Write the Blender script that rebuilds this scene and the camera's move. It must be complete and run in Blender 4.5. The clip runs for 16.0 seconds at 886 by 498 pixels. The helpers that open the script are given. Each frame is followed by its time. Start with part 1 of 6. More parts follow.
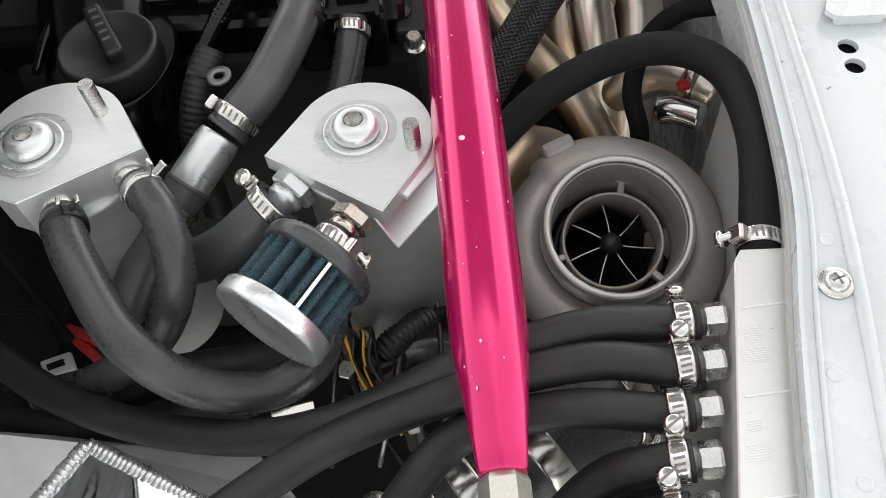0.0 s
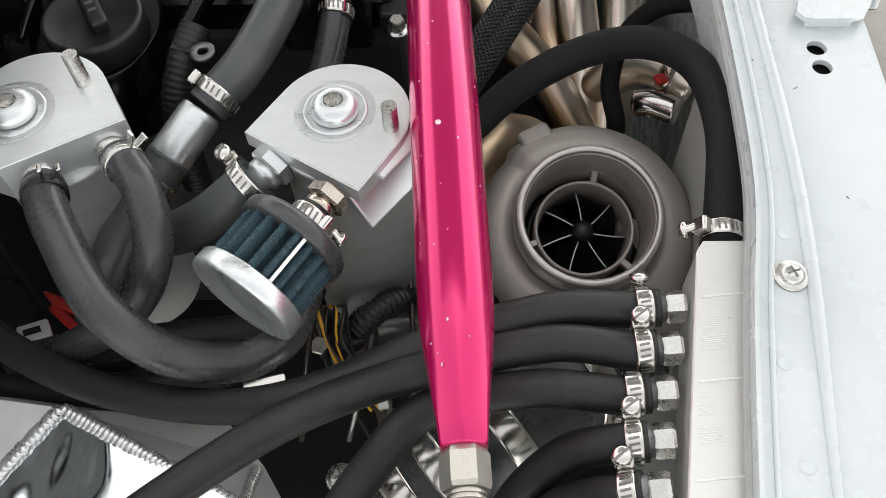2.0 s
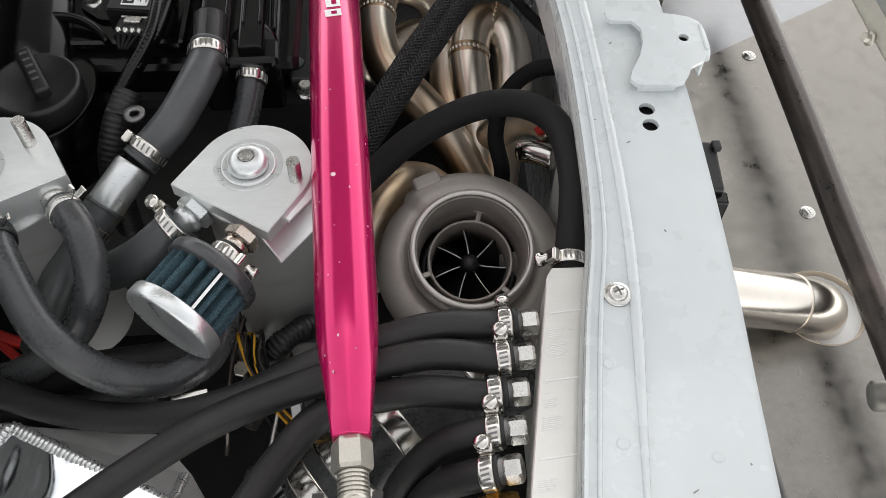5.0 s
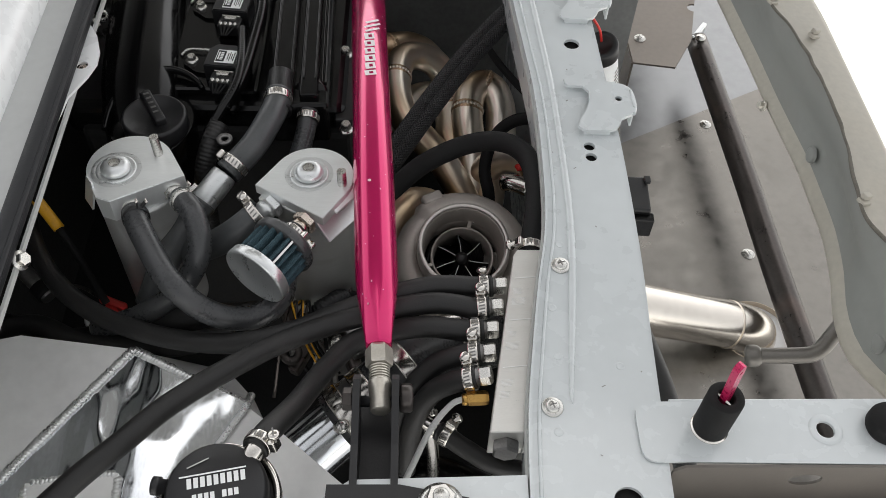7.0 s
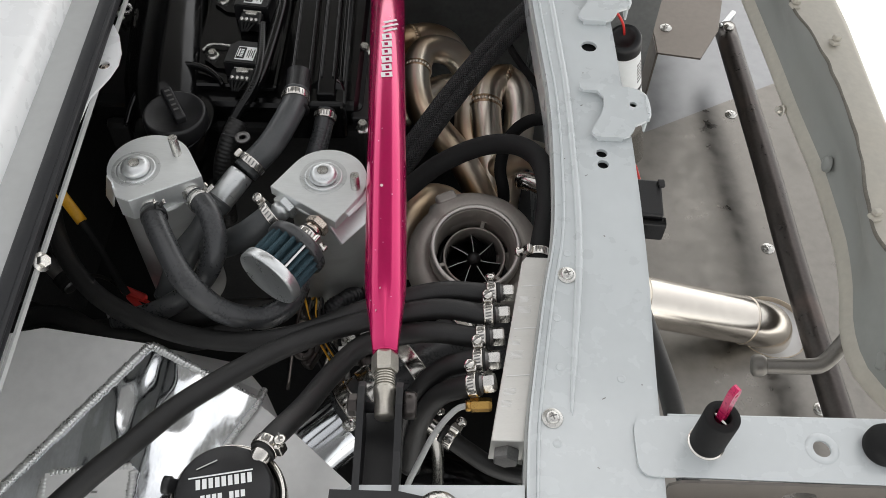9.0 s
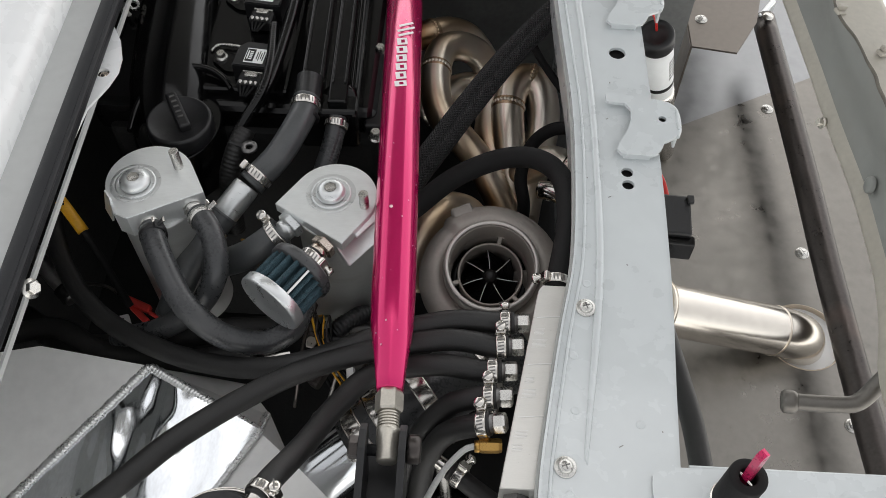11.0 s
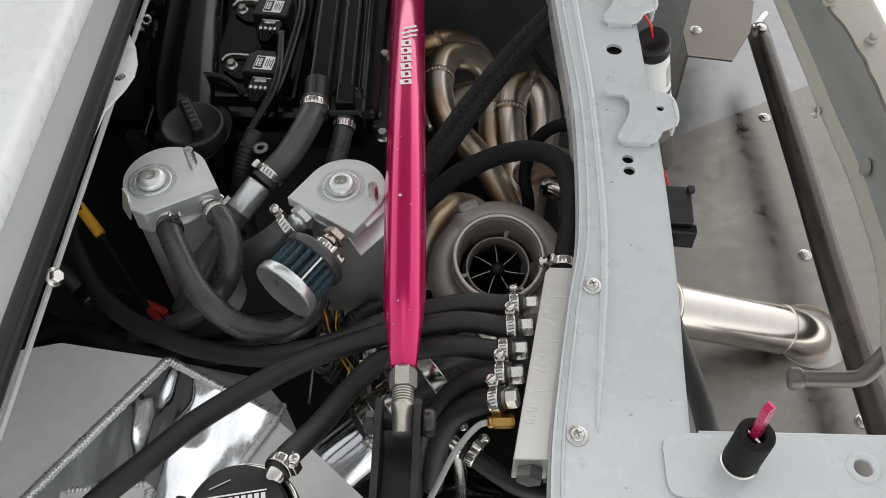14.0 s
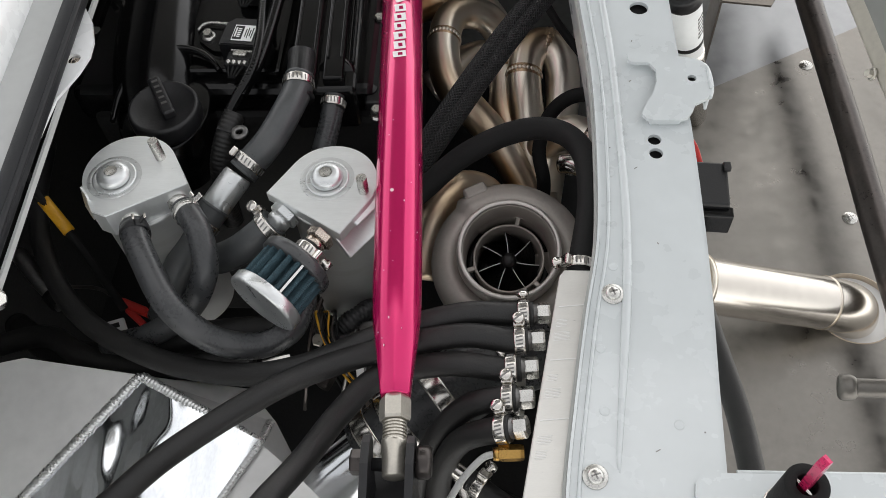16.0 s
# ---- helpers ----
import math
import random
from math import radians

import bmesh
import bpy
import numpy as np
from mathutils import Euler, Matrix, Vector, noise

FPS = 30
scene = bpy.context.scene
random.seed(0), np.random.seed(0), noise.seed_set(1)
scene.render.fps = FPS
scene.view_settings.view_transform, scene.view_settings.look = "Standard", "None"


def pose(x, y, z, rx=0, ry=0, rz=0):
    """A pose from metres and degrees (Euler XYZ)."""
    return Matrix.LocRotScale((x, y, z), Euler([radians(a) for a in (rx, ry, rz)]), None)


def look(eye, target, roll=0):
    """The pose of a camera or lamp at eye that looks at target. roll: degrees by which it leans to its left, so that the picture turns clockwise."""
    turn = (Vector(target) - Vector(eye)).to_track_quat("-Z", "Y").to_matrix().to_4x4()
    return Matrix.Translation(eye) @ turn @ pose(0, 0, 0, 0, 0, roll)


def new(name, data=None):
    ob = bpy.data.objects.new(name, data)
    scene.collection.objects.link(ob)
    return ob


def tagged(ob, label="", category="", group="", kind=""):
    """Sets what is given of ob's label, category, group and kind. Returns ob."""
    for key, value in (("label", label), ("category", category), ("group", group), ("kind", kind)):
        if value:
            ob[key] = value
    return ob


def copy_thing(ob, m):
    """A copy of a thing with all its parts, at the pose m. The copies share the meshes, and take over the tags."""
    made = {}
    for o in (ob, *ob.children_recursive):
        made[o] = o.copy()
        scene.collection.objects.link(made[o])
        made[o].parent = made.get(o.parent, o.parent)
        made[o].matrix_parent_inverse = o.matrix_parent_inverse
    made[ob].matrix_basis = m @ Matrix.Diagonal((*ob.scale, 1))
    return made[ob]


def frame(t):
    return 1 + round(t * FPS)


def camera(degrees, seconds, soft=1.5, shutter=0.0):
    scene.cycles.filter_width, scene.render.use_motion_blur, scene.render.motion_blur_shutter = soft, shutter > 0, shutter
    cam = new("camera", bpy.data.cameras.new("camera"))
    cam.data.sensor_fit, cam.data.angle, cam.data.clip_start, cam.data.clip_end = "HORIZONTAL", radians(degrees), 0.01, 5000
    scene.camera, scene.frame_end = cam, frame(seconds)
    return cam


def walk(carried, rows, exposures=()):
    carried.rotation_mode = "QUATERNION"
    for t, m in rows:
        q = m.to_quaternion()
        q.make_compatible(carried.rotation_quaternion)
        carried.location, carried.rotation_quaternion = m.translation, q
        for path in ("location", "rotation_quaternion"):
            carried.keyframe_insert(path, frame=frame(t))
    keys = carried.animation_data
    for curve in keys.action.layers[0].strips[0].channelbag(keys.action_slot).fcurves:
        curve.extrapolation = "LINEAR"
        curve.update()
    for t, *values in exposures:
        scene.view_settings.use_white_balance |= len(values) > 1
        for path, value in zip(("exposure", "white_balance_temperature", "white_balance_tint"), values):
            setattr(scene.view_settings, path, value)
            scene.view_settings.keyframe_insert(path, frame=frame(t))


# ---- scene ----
cam = camera(54.1, 16.0, soft=0.6)
PATH = [
    (0, (0.127, 0.187, 1.242), (0.024, 1.284, -0.427), -7.0),
    (0.5, (0.144, 0.149, 1.233), (0.04, 1.294, -0.404), -9.5),
    (1, (0.145, 0.144, 1.239), (0.05, 1.281, -0.403), -6.8),
    (1.5, (0.138, 0.158, 1.251), (0.067, 1.253, -0.422), -5.3),
    (2, (0.133, 0.178, 1.252), (0.071, 1.245, -0.438), -3.2),
    (2.5, (0.137, 0.178, 1.255), (0.049, 1.241, -0.437), -3.0),
    (3, (0.135, 0.176, 1.242), (0.078, 1.258, -0.439), -2.2),
    (3.5, (0.134, 0.165, 1.229), (0.133, 1.297, -0.42), -4.6),
    (4, (0.142, 0.153, 1.211), (0.168, 1.359, -0.384), -4.1),
    (4.5, (0.136, 0.145, 1.264), (0.159, 1.265, -0.393), -0.6),
    (4.6, (0.129, 0.127, 1.272), (0.17, 1.279, -0.363), 1.1),
    (5, (0.167, 0.117, 1.336), (0.243, 1.255, -0.307), 1.6),
    (5.2, (0.171, 0.116, 1.351), (0.233, 1.252, -0.294), 1.4),
    (7.3, (0.153, -0.13, 1.538), (0.23, 1.14, -0.005), 3.9),
    (7.5, (0.161, -0.138, 1.551), (0.2, 1.123, -0.001), 3.9),
    (8, (0.171, -0.145, 1.553), (0.189, 1.122, 0.006), 2.8),
    (10.3, (0.174, 0.009, 1.52), (0.172, 1.115, -0.147), 1.4),
    (10.5, (0.176, 0.007, 1.517), (0.165, 1.119, -0.145), 1.1),
    (11, (0.186, -0.009, 1.538), (0.142, 1.136, -0.101), 1.1),
    (11.5, (0.184, -0.052, 1.547), (0.146, 1.155, -0.047), 0.9),
    (12, (0.185, -0.089, 1.539), (0.15, 1.166, -0.018), 0.3),
    (12.5, (0.175, -0.094, 1.552), (0.154, 1.158, -0.008), 0.5),
    (13, (0.179, -0.087, 1.553), (0.135, 1.156, -0.014), 0.1),
    (13.5, (0.183, -0.078, 1.546), (0.125, 1.157, -0.026), -0.3),
    (14, (0.185, -0.065, 1.527), (0.126, 1.151, -0.06), -0.9),
    (14.5, (0.186, -0.049, 1.529), (0.106, 1.14, -0.077), -1.4),
    (15, (0.201, -0.001, 1.505), (0.083, 1.141, -0.133), -3.1),
    (15.5, (0.205, 0.055, 1.47), (0.069, 1.14, -0.204), -4.1),
    (16, (0.207, 0.045, 1.473), (0.084, 1.146, -0.193), -4.9),
]
EXPOSURES = [
    (0.0, 0.95, 6700, 9),
    (1.2, 0.87, 6700, 9),
    (2.5, 0.93, 6700, 9),
    (4.0, 0.81, 6700, 9),
    (5.0, 0.68, 6700, 10),
    (7.3, 0.27, 6700, 10),
    (10.4, 0.37, 6700, 10),
    (11.5, 0.29, 6700, 10),
    (14.0, 0.25, 6700, 10),
    (15.0, 0.33, 6700, 10),
    (16.0, 0.47, 6700, 10),
]
walk(cam, [(t, look(eye, target, roll)) for t, eye, target, roll in PATH], EXPOSURES)

# ---- light ----
world = bpy.data.worlds.new("sky")
scene.world = world
world.use_nodes = True
wn = world.node_tree.nodes
sky = wn.new("ShaderNodeTexSky")
sky.sky_type, sky.sun_disc = "NISHITA", False
sky.sun_elevation, sky.sun_rotation = radians(53), radians(4)
wn["Background"].inputs["Strength"].default_value = 0.22
pale = wn.new("ShaderNodeHueSaturation")
pale.inputs["Saturation"].default_value = 0.12
world.node_tree.links.new(sky.outputs[0], pale.inputs["Color"])
world.node_tree.links.new(pale.outputs[0], wn["Background"].inputs["Color"])
sun_data = bpy.data.lights.new("sun", "SUN")
sun_data.energy, sun_data.angle, sun_data.color = 4.0, radians(3), (1.0, 0.97, 0.93)
sun_ob = new("sun", sun_data)
sun_ob.matrix_world = look((0.45, 3.9, 5.3), (0.2, 0.5, 0.8))


# ---- materials ----
def mat(name, color, rough=0.5, metal=0.0, var=0.15, scale=40.0, bump=0.0, bump_scale=300.0, coat=0.0, rvar=0.1,
        dirt=None, dirt_amount=0.0, stretch=(1, 1, 1)):
    """A surface with colour and roughness that vary at two scales, fine relief and optional dirt."""
    m = bpy.data.materials.new(name)
    m.use_nodes = True
    nt = m.node_tree
    n, l = nt.nodes, nt.links
    b = n["Principled BSDF"]
    tc = n.new("ShaderNodeTexCoord")
    mp = n.new("ShaderNodeMapping")
    mp.inputs["Scale"].default_value = stretch
    l.new(tc.outputs["Object"], mp.inputs[0])
    n1, n2 = n.new("ShaderNodeTexNoise"), n.new("ShaderNodeTexNoise")
    for q, sc in ((n1, scale), (n2, scale * 9)):
        q.inputs["Scale"].default_value, q.inputs["Detail"].default_value = sc, 4
        l.new(mp.outputs[0], q.inputs["Vector"])
    mix = n.new("ShaderNodeMath")
    mix.operation = "ADD"
    l.new(n1.outputs[0], mix.inputs[0])
    l.new(n2.outputs[0], mix.inputs[1])
    rg = n.new("ShaderNodeMapRange")
    rg.inputs[1].default_value, rg.inputs[2].default_value = 0.6, 1.4
    rg.inputs[3].default_value, rg.inputs[4].default_value = 1 - var, 1 + var
    l.new(mix.outputs[0], rg.inputs[0])
    mul = n.new("ShaderNodeMix")
    mul.data_type, mul.blend_type = "RGBA", "MULTIPLY"
    mul.inputs[0].default_value = 1.0
    mul.inputs[6].default_value = (*color, 1)
    cmb = n.new("ShaderNodeCombineColor")
    for i in range(3):
        l.new(rg.outputs[0], cmb.inputs[i])
    l.new(cmb.outputs[0], mul.inputs[7])
    out = mul.outputs[2]
    if dirt:
        n3 = n.new("ShaderNodeTexNoise")
        n3.inputs["Scale"].default_value, n3.inputs["Detail"].default_value = scale * 0.5, 8
        l.new(mp.outputs[0], n3.inputs["Vector"])
        r3 = n.new("ShaderNodeMapRange")
        r3.inputs[1].default_value, r3.inputs[2].default_value = 0.55, 0.75
        r3.inputs[4].default_value = dirt_amount
        l.new(n3.outputs[0], r3.inputs[0])
        dm = n.new("ShaderNodeMix")
        dm.data_type = "RGBA"
        l.new(r3.outputs[0], dm.inputs[0])
        l.new(out, dm.inputs[6])
        dm.inputs[7].default_value = (*dirt, 1)
        out = dm.outputs[2]
    l.new(out, b.inputs["Base Color"])
    rr = n.new("ShaderNodeMapRange")
    rr.inputs[1].default_value, rr.inputs[2].default_value = 0.6, 1.4
    rr.inputs[3].default_value, rr.inputs[4].default_value = max(0.02, rough - rvar), min(1, rough + rvar)
    l.new(mix.outputs[0], rr.inputs[0])
    l.new(rr.outputs[0], b.inputs["Roughness"])
    b.inputs["Metallic"].default_value = metal
    b.inputs["Coat Weight"].default_value = coat
    b.inputs["Coat Roughness"].default_value = 0.12
    if bump:
        n4 = n.new("ShaderNodeTexNoise")
        n4.inputs["Scale"].default_value, n4.inputs["Detail"].default_value = bump_scale, 3
        l.new(mp.outputs[0], n4.inputs["Vector"])
        bp = n.new("ShaderNodeBump")
        bp.inputs["Strength"].default_value, bp.inputs["Distance"].default_value = bump, 0.001
        l.new(n4.outputs[0], bp.inputs["Height"])
        l.new(bp.outputs[0], b.inputs["Normal"])
    return m


M_PAINT = mat("car_paint_pale", (0.60, 0.635, 0.64), 0.28, 0.0, 0.04, 5, 0.03, 120, rvar=0.05, coat=0.8)
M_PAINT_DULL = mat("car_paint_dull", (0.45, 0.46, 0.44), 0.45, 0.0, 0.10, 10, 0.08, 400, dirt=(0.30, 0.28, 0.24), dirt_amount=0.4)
M_WHITE = mat("white_paint", (0.88, 0.89, 0.89), 0.3, 0.0, 0.03, 6, 0.03, 300, coat=0.4)
M_RUBBER_SEAL = mat("seal_rubber", (0.009, 0.010, 0.012), 0.58, 0.0, 0.3, 30, 0.2, 500)
M_HOSE = mat("hose_rubber", (0.012, 0.0118, 0.0116), 0.52, 0.0, 0.25, 50, 0.25, 700, dirt=(0.040, 0.037, 0.035), dirt_amount=0.5)
M_HOSE_MATT = mat("hose_rubber_matt", (0.008, 0.008, 0.008), 0.75, 0.0, 0.25, 50, 0.3, 900)
M_HOSE_GREY = mat("dusty_rubber", (0.066, 0.070, 0.072), 0.36, 0.0, 0.15, 40, 0.10, 400, dirt=(0.12, 0.12, 0.12), dirt_amount=0.4)
M_HOSE_GLOSS = mat("hose_silicone", (0.046, 0.048, 0.050), 0.30, 0.0, 0.15, 40, 0.12, 300, dirt=(0.10, 0.10, 0.10), dirt_amount=0.45)
M_PINK = mat("pink_anodised", (0.60, 0.003, 0.118), 0.18, 0.55, 0.04, 30, 0.03, 60, rvar=0.04, coat=0.5)
M_CHIP = mat("chipped_bare", (0.75, 0.55, 0.6), 0.5, 0.3)
M_ALU = mat("machined_aluminium", (0.72, 0.74, 0.74), 0.33, 0.85, 0.05, 25, 0.15, 250, stretch=(1, 8, 1))
M_LID = mat("brushed_lid_aluminium", (0.88, 0.905, 0.90), 0.33, 0.66, 0.05, 14, 0.04, 40, rvar=0.06, stretch=(1, 6, 1))
M_CAN = mat("spun_can_aluminium", (0.62, 0.63, 0.62), 0.42, 0.55, 0.08, 20, 0.05, 200, stretch=(1, 1, 6), dirt=(0.30, 0.28, 0.26), dirt_amount=0.3)
M_BLOCK = mat("milled_aluminium", (0.70, 0.69, 0.655), 0.36, 0.5, 0.05, 30, 0.03, 300, stretch=(1, 6, 1))
M_ALU_FLAT = mat("sheet_aluminium", (0.84, 0.84, 0.825), 0.42, 0.28, 0.07, 9, 0.08, 140, rvar=0.12)
M_WELD = mat("weld_aluminium", (0.72, 0.73, 0.72), 0.30, 0.8, 0.10, 60, 0.1, 300)
M_STAMP = mat("stamped_mark", (0.30, 0.30, 0.29), 0.45, 0.6, 0.1, 60)
M_POLISH = mat("polished_aluminium", (0.66, 0.68, 0.70), 0.13, 1.0, 0.05, 18, 0.9, 11, rvar=0.05)
M_MIRROR = mat("buffed_aluminium_plate", (0.80, 0.83, 0.86), 0.10, 1.0, 0.12, 30, 1.0, 14, rvar=0.08, stretch=(1.4, 0.6, 1))
for q in M_MIRROR.node_tree.nodes:
    if q.bl_idname == "ShaderNodeBump":
        q.inputs["Distance"].default_value = 0.014
    if q.bl_idname == "ShaderNodeTexNoise" and q.inputs["Scale"].default_value == 14:
        q.inputs["Detail"].default_value = 1.2
M_CHROME = mat("bright_steel", (0.69, 0.665, 0.62), 0.19, 1.0, 0.12, 80, 0.06, 200, rvar=0.07)
M_STEEL = mat("plated_steel", (0.62, 0.61, 0.58), 0.28, 1.0, 0.15, 90, 0.1, 300)
M_STEEL_DARK = mat("dull_steel", (0.22, 0.215, 0.21), 0.42, 0.9, 0.25, 60, 0.15, 300)
M_CAST = mat("cast_aluminium", (0.44, 0.405, 0.37), 0.5, 0.5, 0.1, 30, 0.16, 900)
M_CAST_LIP = mat("turned_cast_lip", (0.54, 0.51, 0.48), 0.36, 0.75, 0.06, 40, 0.1, 300)
M_BLACK = mat("black_gloss", (0.003, 0.003, 0.0032), 0.17, 0.0, 0.2, 40, 0.04, 150, coat=0.05)
M_BLACK_SATIN = mat("black_satin", (0.010, 0.010, 0.011), 0.44, 0.0, 0.25, 50, 0.15, 500)
# Near black: grime low in the bay, also shade behind the rail holes.
M_DARK = mat("grime_and_shade_dark", (0.004, 0.004, 0.004), 0.8, 0.0, 0.5, 30, 0.6, 120, dirt=(0.014, 0.012, 0.010), dirt_amount=0.5)
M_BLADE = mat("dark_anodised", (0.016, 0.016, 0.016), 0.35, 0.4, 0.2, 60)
M_BLUE = mat("filter_cotton", (0.036, 0.074, 0.092), 0.85, 0.0, 0.4, 200, 0.8, 900)
M_BRASS = mat("brass", (0.55, 0.33, 0.10), 0.3, 1.0, 0.15, 60, 0.1, 300)
M_COPPER = mat("plated_copper_fitting", (0.60, 0.52, 0.45), 0.24, 1.0, 0.15, 90)
M_LABEL = mat("white_print", (0.86, 0.87, 0.86), 0.45, 0.0, 0.04, 80)
M_YELLOW = mat("yellow_tape", (0.75, 0.38, 0.02), 0.45, 0.0, 0.15, 60)
M_RED = mat("red_plastic", (0.62, 0.03, 0.025), 0.4, 0.0, 0.15, 60)
M_MAGENTA = mat("magenta_anodised", (0.55, 0.015, 0.10), 0.3, 0.5, 0.1, 60, coat=0.4)
M_CLEARPIPE = mat("milky_tube", (0.55, 0.56, 0.55), 0.3, 0.0, 0.05, 60)
# Wide colour variation paints cloudy reflections into the tray metal.
M_TRAY = mat("tray_aluminium", (0.235, 0.223, 0.204), 0.42, 0.92, 0.40, 4, 1.0, 4.5, rvar=0.26, dirt=(0.34, 0.31, 0.27), dirt_amount=0.30)
for q in M_TRAY.node_tree.nodes:
    if q.bl_idname == "ShaderNodeBump":
        q.inputs["Distance"].default_value = 0.005
    if q.bl_idname == "ShaderNodeTexNoise" and q.inputs["Scale"].default_value == 4.5:
        q.inputs["Detail"].default_value = 0.3
M_TRAY2 = mat("tray_aluminium_bright", (0.31, 0.315, 0.32), 0.40, 0.9, 0.25, 3, 0.5, 5, rvar=0.15)
M_TUBEPLATE = mat("tinged_steel_plate", (0.19, 0.17, 0.15), 0.40, 0.85, 0.15, 10, 0.06, 120, dirt=(0.14, 0.11, 0.08), dirt_amount=0.5)
# Panel paint darkened to hold the shade of the cross panel's front.
M_CHANNEL = mat("shaded_inner_paint", (0.125, 0.112, 0.098), 0.5, 0.0, 0.15, 14, 0.08, 300, dirt=(0.09, 0.075, 0.06), dirt_amount=0.5)
M_ROD = mat("old_zinc_steel", (0.56, 0.53, 0.47), 0.36, 0.75, 0.14, 60, 0.1, 300)
M_FLAKED = mat("flaked_grey_rod", (0.17, 0.16, 0.145), 0.42, 0.6, 0.12, 60, 0.2, 200, dirt=(0.02, 0.018, 0.016), dirt_amount=0.95)
M_DOWN = mat("brushed_stainless", (0.76, 0.71, 0.64), 0.21, 1.0, 0.05, 6, 0.02, 200, rvar=0.04)
M_RAIL_OUT = mat("outer_rail_paint", (0.22, 0.225, 0.21), 0.40, 0.0, 0.08, 10, 0.06, 400, dirt=(0.17, 0.15, 0.12), dirt_amount=0.4)
M_GUTTER = mat("gutter_paint", (0.52, 0.53, 0.52), 0.40, 0.0, 0.06, 10, 0.05, 400, dirt=(0.40, 0.385, 0.36), dirt_amount=0.3)
M_TUBE = mat("weathered_steel_tube", (0.075, 0.066, 0.062), 0.34, 0.7, 0.25, 20, 0.15, 200, dirt=(0.17, 0.12, 0.10), dirt_amount=0.4)
M_GROUND = mat("pale_concrete", (0.84, 0.84, 0.83), 0.7, 0.0, 0.04, 3, 0.2, 60)
M_OVERHEAD = mat("unseen_ceiling_grey", (0.15, 0.15, 0.147), 0.7, 0.0, 0.1, 3, 0.1, 60)
M_WALL = mat("bay_wall", (0.14, 0.143, 0.14), 0.45, 0.0, 0.2, 12, 0.1, 200, dirt=(0.05, 0.046, 0.043), dirt_amount=0.6)


def stainless():
    """Welded stainless tube with straw and brown heat tint."""
    m = mat("heat_tinted_stainless", (0.60, 0.56, 0.50), 0.33, 1.0, 0.08, 20, rvar=0.05)
    nt = m.node_tree
    n, l = nt.nodes, nt.links
    b = n["Principled BSDF"]
    tc = n.new("ShaderNodeTexCoord")
    no = n.new("ShaderNodeTexNoise")
    no.inputs["Scale"].default_value, no.inputs["Detail"].default_value = 7, 1
    l.new(tc.outputs["Object"], no.inputs["Vector"])
    r = n.new("ShaderNodeValToRGB")
    e = r.color_ramp.elements
    e[0].position, e[0].color = 0.32, (0.24, 0.13, 0.065, 1)
    e[1].position, e[1].color = 0.60, (0.88, 0.81, 0.71, 1)
    k = r.color_ramp.elements.new(0.40)
    k.color = (0.58, 0.43, 0.28, 1)
    l.new(no.outputs[0], r.inputs[0])
    l.new(r.outputs[0], b.inputs["Base Color"])
    return m


M_STAINLESS = stainless()


def braid():
    """Woven sleeve: crossing strands along the tube's own coordinates."""
    m = mat("braided_sleeve", (0.010, 0.010, 0.011), 0.5, 0.0, 0.3, 90)
    n, l = m.node_tree.nodes, m.node_tree.links
    b = n["Principled BSDF"]
    tc, sp = n.new("ShaderNodeTexCoord"), n.new("ShaderNodeSeparateXYZ")
    l.new(tc.outputs["UV"], sp.inputs[0])

    def calc(op, a, k):
        q = n.new("ShaderNodeMath")
        q.operation = op
        for i, v in enumerate((a, k)):
            if isinstance(v, (int, float)):
                q.inputs[i].default_value = v
            elif v is not None:
                l.new(v, q.inputs[i])
        return q.outputs[0]

    u, v = calc("MULTIPLY", sp.outputs[0], 2 * math.pi * 230), calc("MULTIPLY", sp.outputs[1], 2 * math.pi * 14)
    p, q = calc("SINE", calc("ADD", u, v), None), calc("SINE", calc("SUBTRACT", u, v), None)
    h = calc("MAXIMUM", p, q)
    r = n.new("ShaderNodeMapRange")
    r.inputs[1].default_value, r.inputs[2].default_value = 0.1, 1.0
    l.new(h, r.inputs[0])
    mx = n.new("ShaderNodeMix")
    mx.data_type = "RGBA"
    mx.inputs[6].default_value, mx.inputs[7].default_value = (0.004, 0.004, 0.004, 1), (0.024, 0.024, 0.025, 1)
    l.new(r.outputs[0], mx.inputs[0])
    l.new(mx.outputs[2], b.inputs["Base Color"])
    bp = n.new("ShaderNodeBump")
    bp.inputs["Strength"].default_value, bp.inputs["Distance"].default_value = 0.9, 0.0015
    l.new(h, bp.inputs["Height"])
    l.new(bp.outputs[0], b.inputs["Normal"])
    return m


M_HEAT = mat("heat_tint_brown", (0.50, 0.36, 0.23), 0.40, 1.0, 0.3, 60, 0.1, 200, dirt=(0.68, 0.58, 0.46), dirt_amount=0.9)
M_BRAID = braid()
for q in (M_BLACK, M_WALL, M_HOSE_MATT):
    q.node_tree.nodes["Principled BSDF"].inputs["Specular IOR Level"].default_value = 0.28


# ---- shapes ----
def place(p, d, side=(0, 0, 1)):
    """A pose at p whose z axis runs along d and whose x axis lies towards side."""
    z = Vector(d).normalized()
    x = Vector(side) - z * Vector(side).dot(z)
    if x.length < 1e-4:
        x = Vector((1, 0, 0)) - z * z.x
    x.normalize()
    y = z.cross(x)
    m = Matrix((x, y, z)).transposed().to_4x4()
    m.translation = Vector(p)
    return m


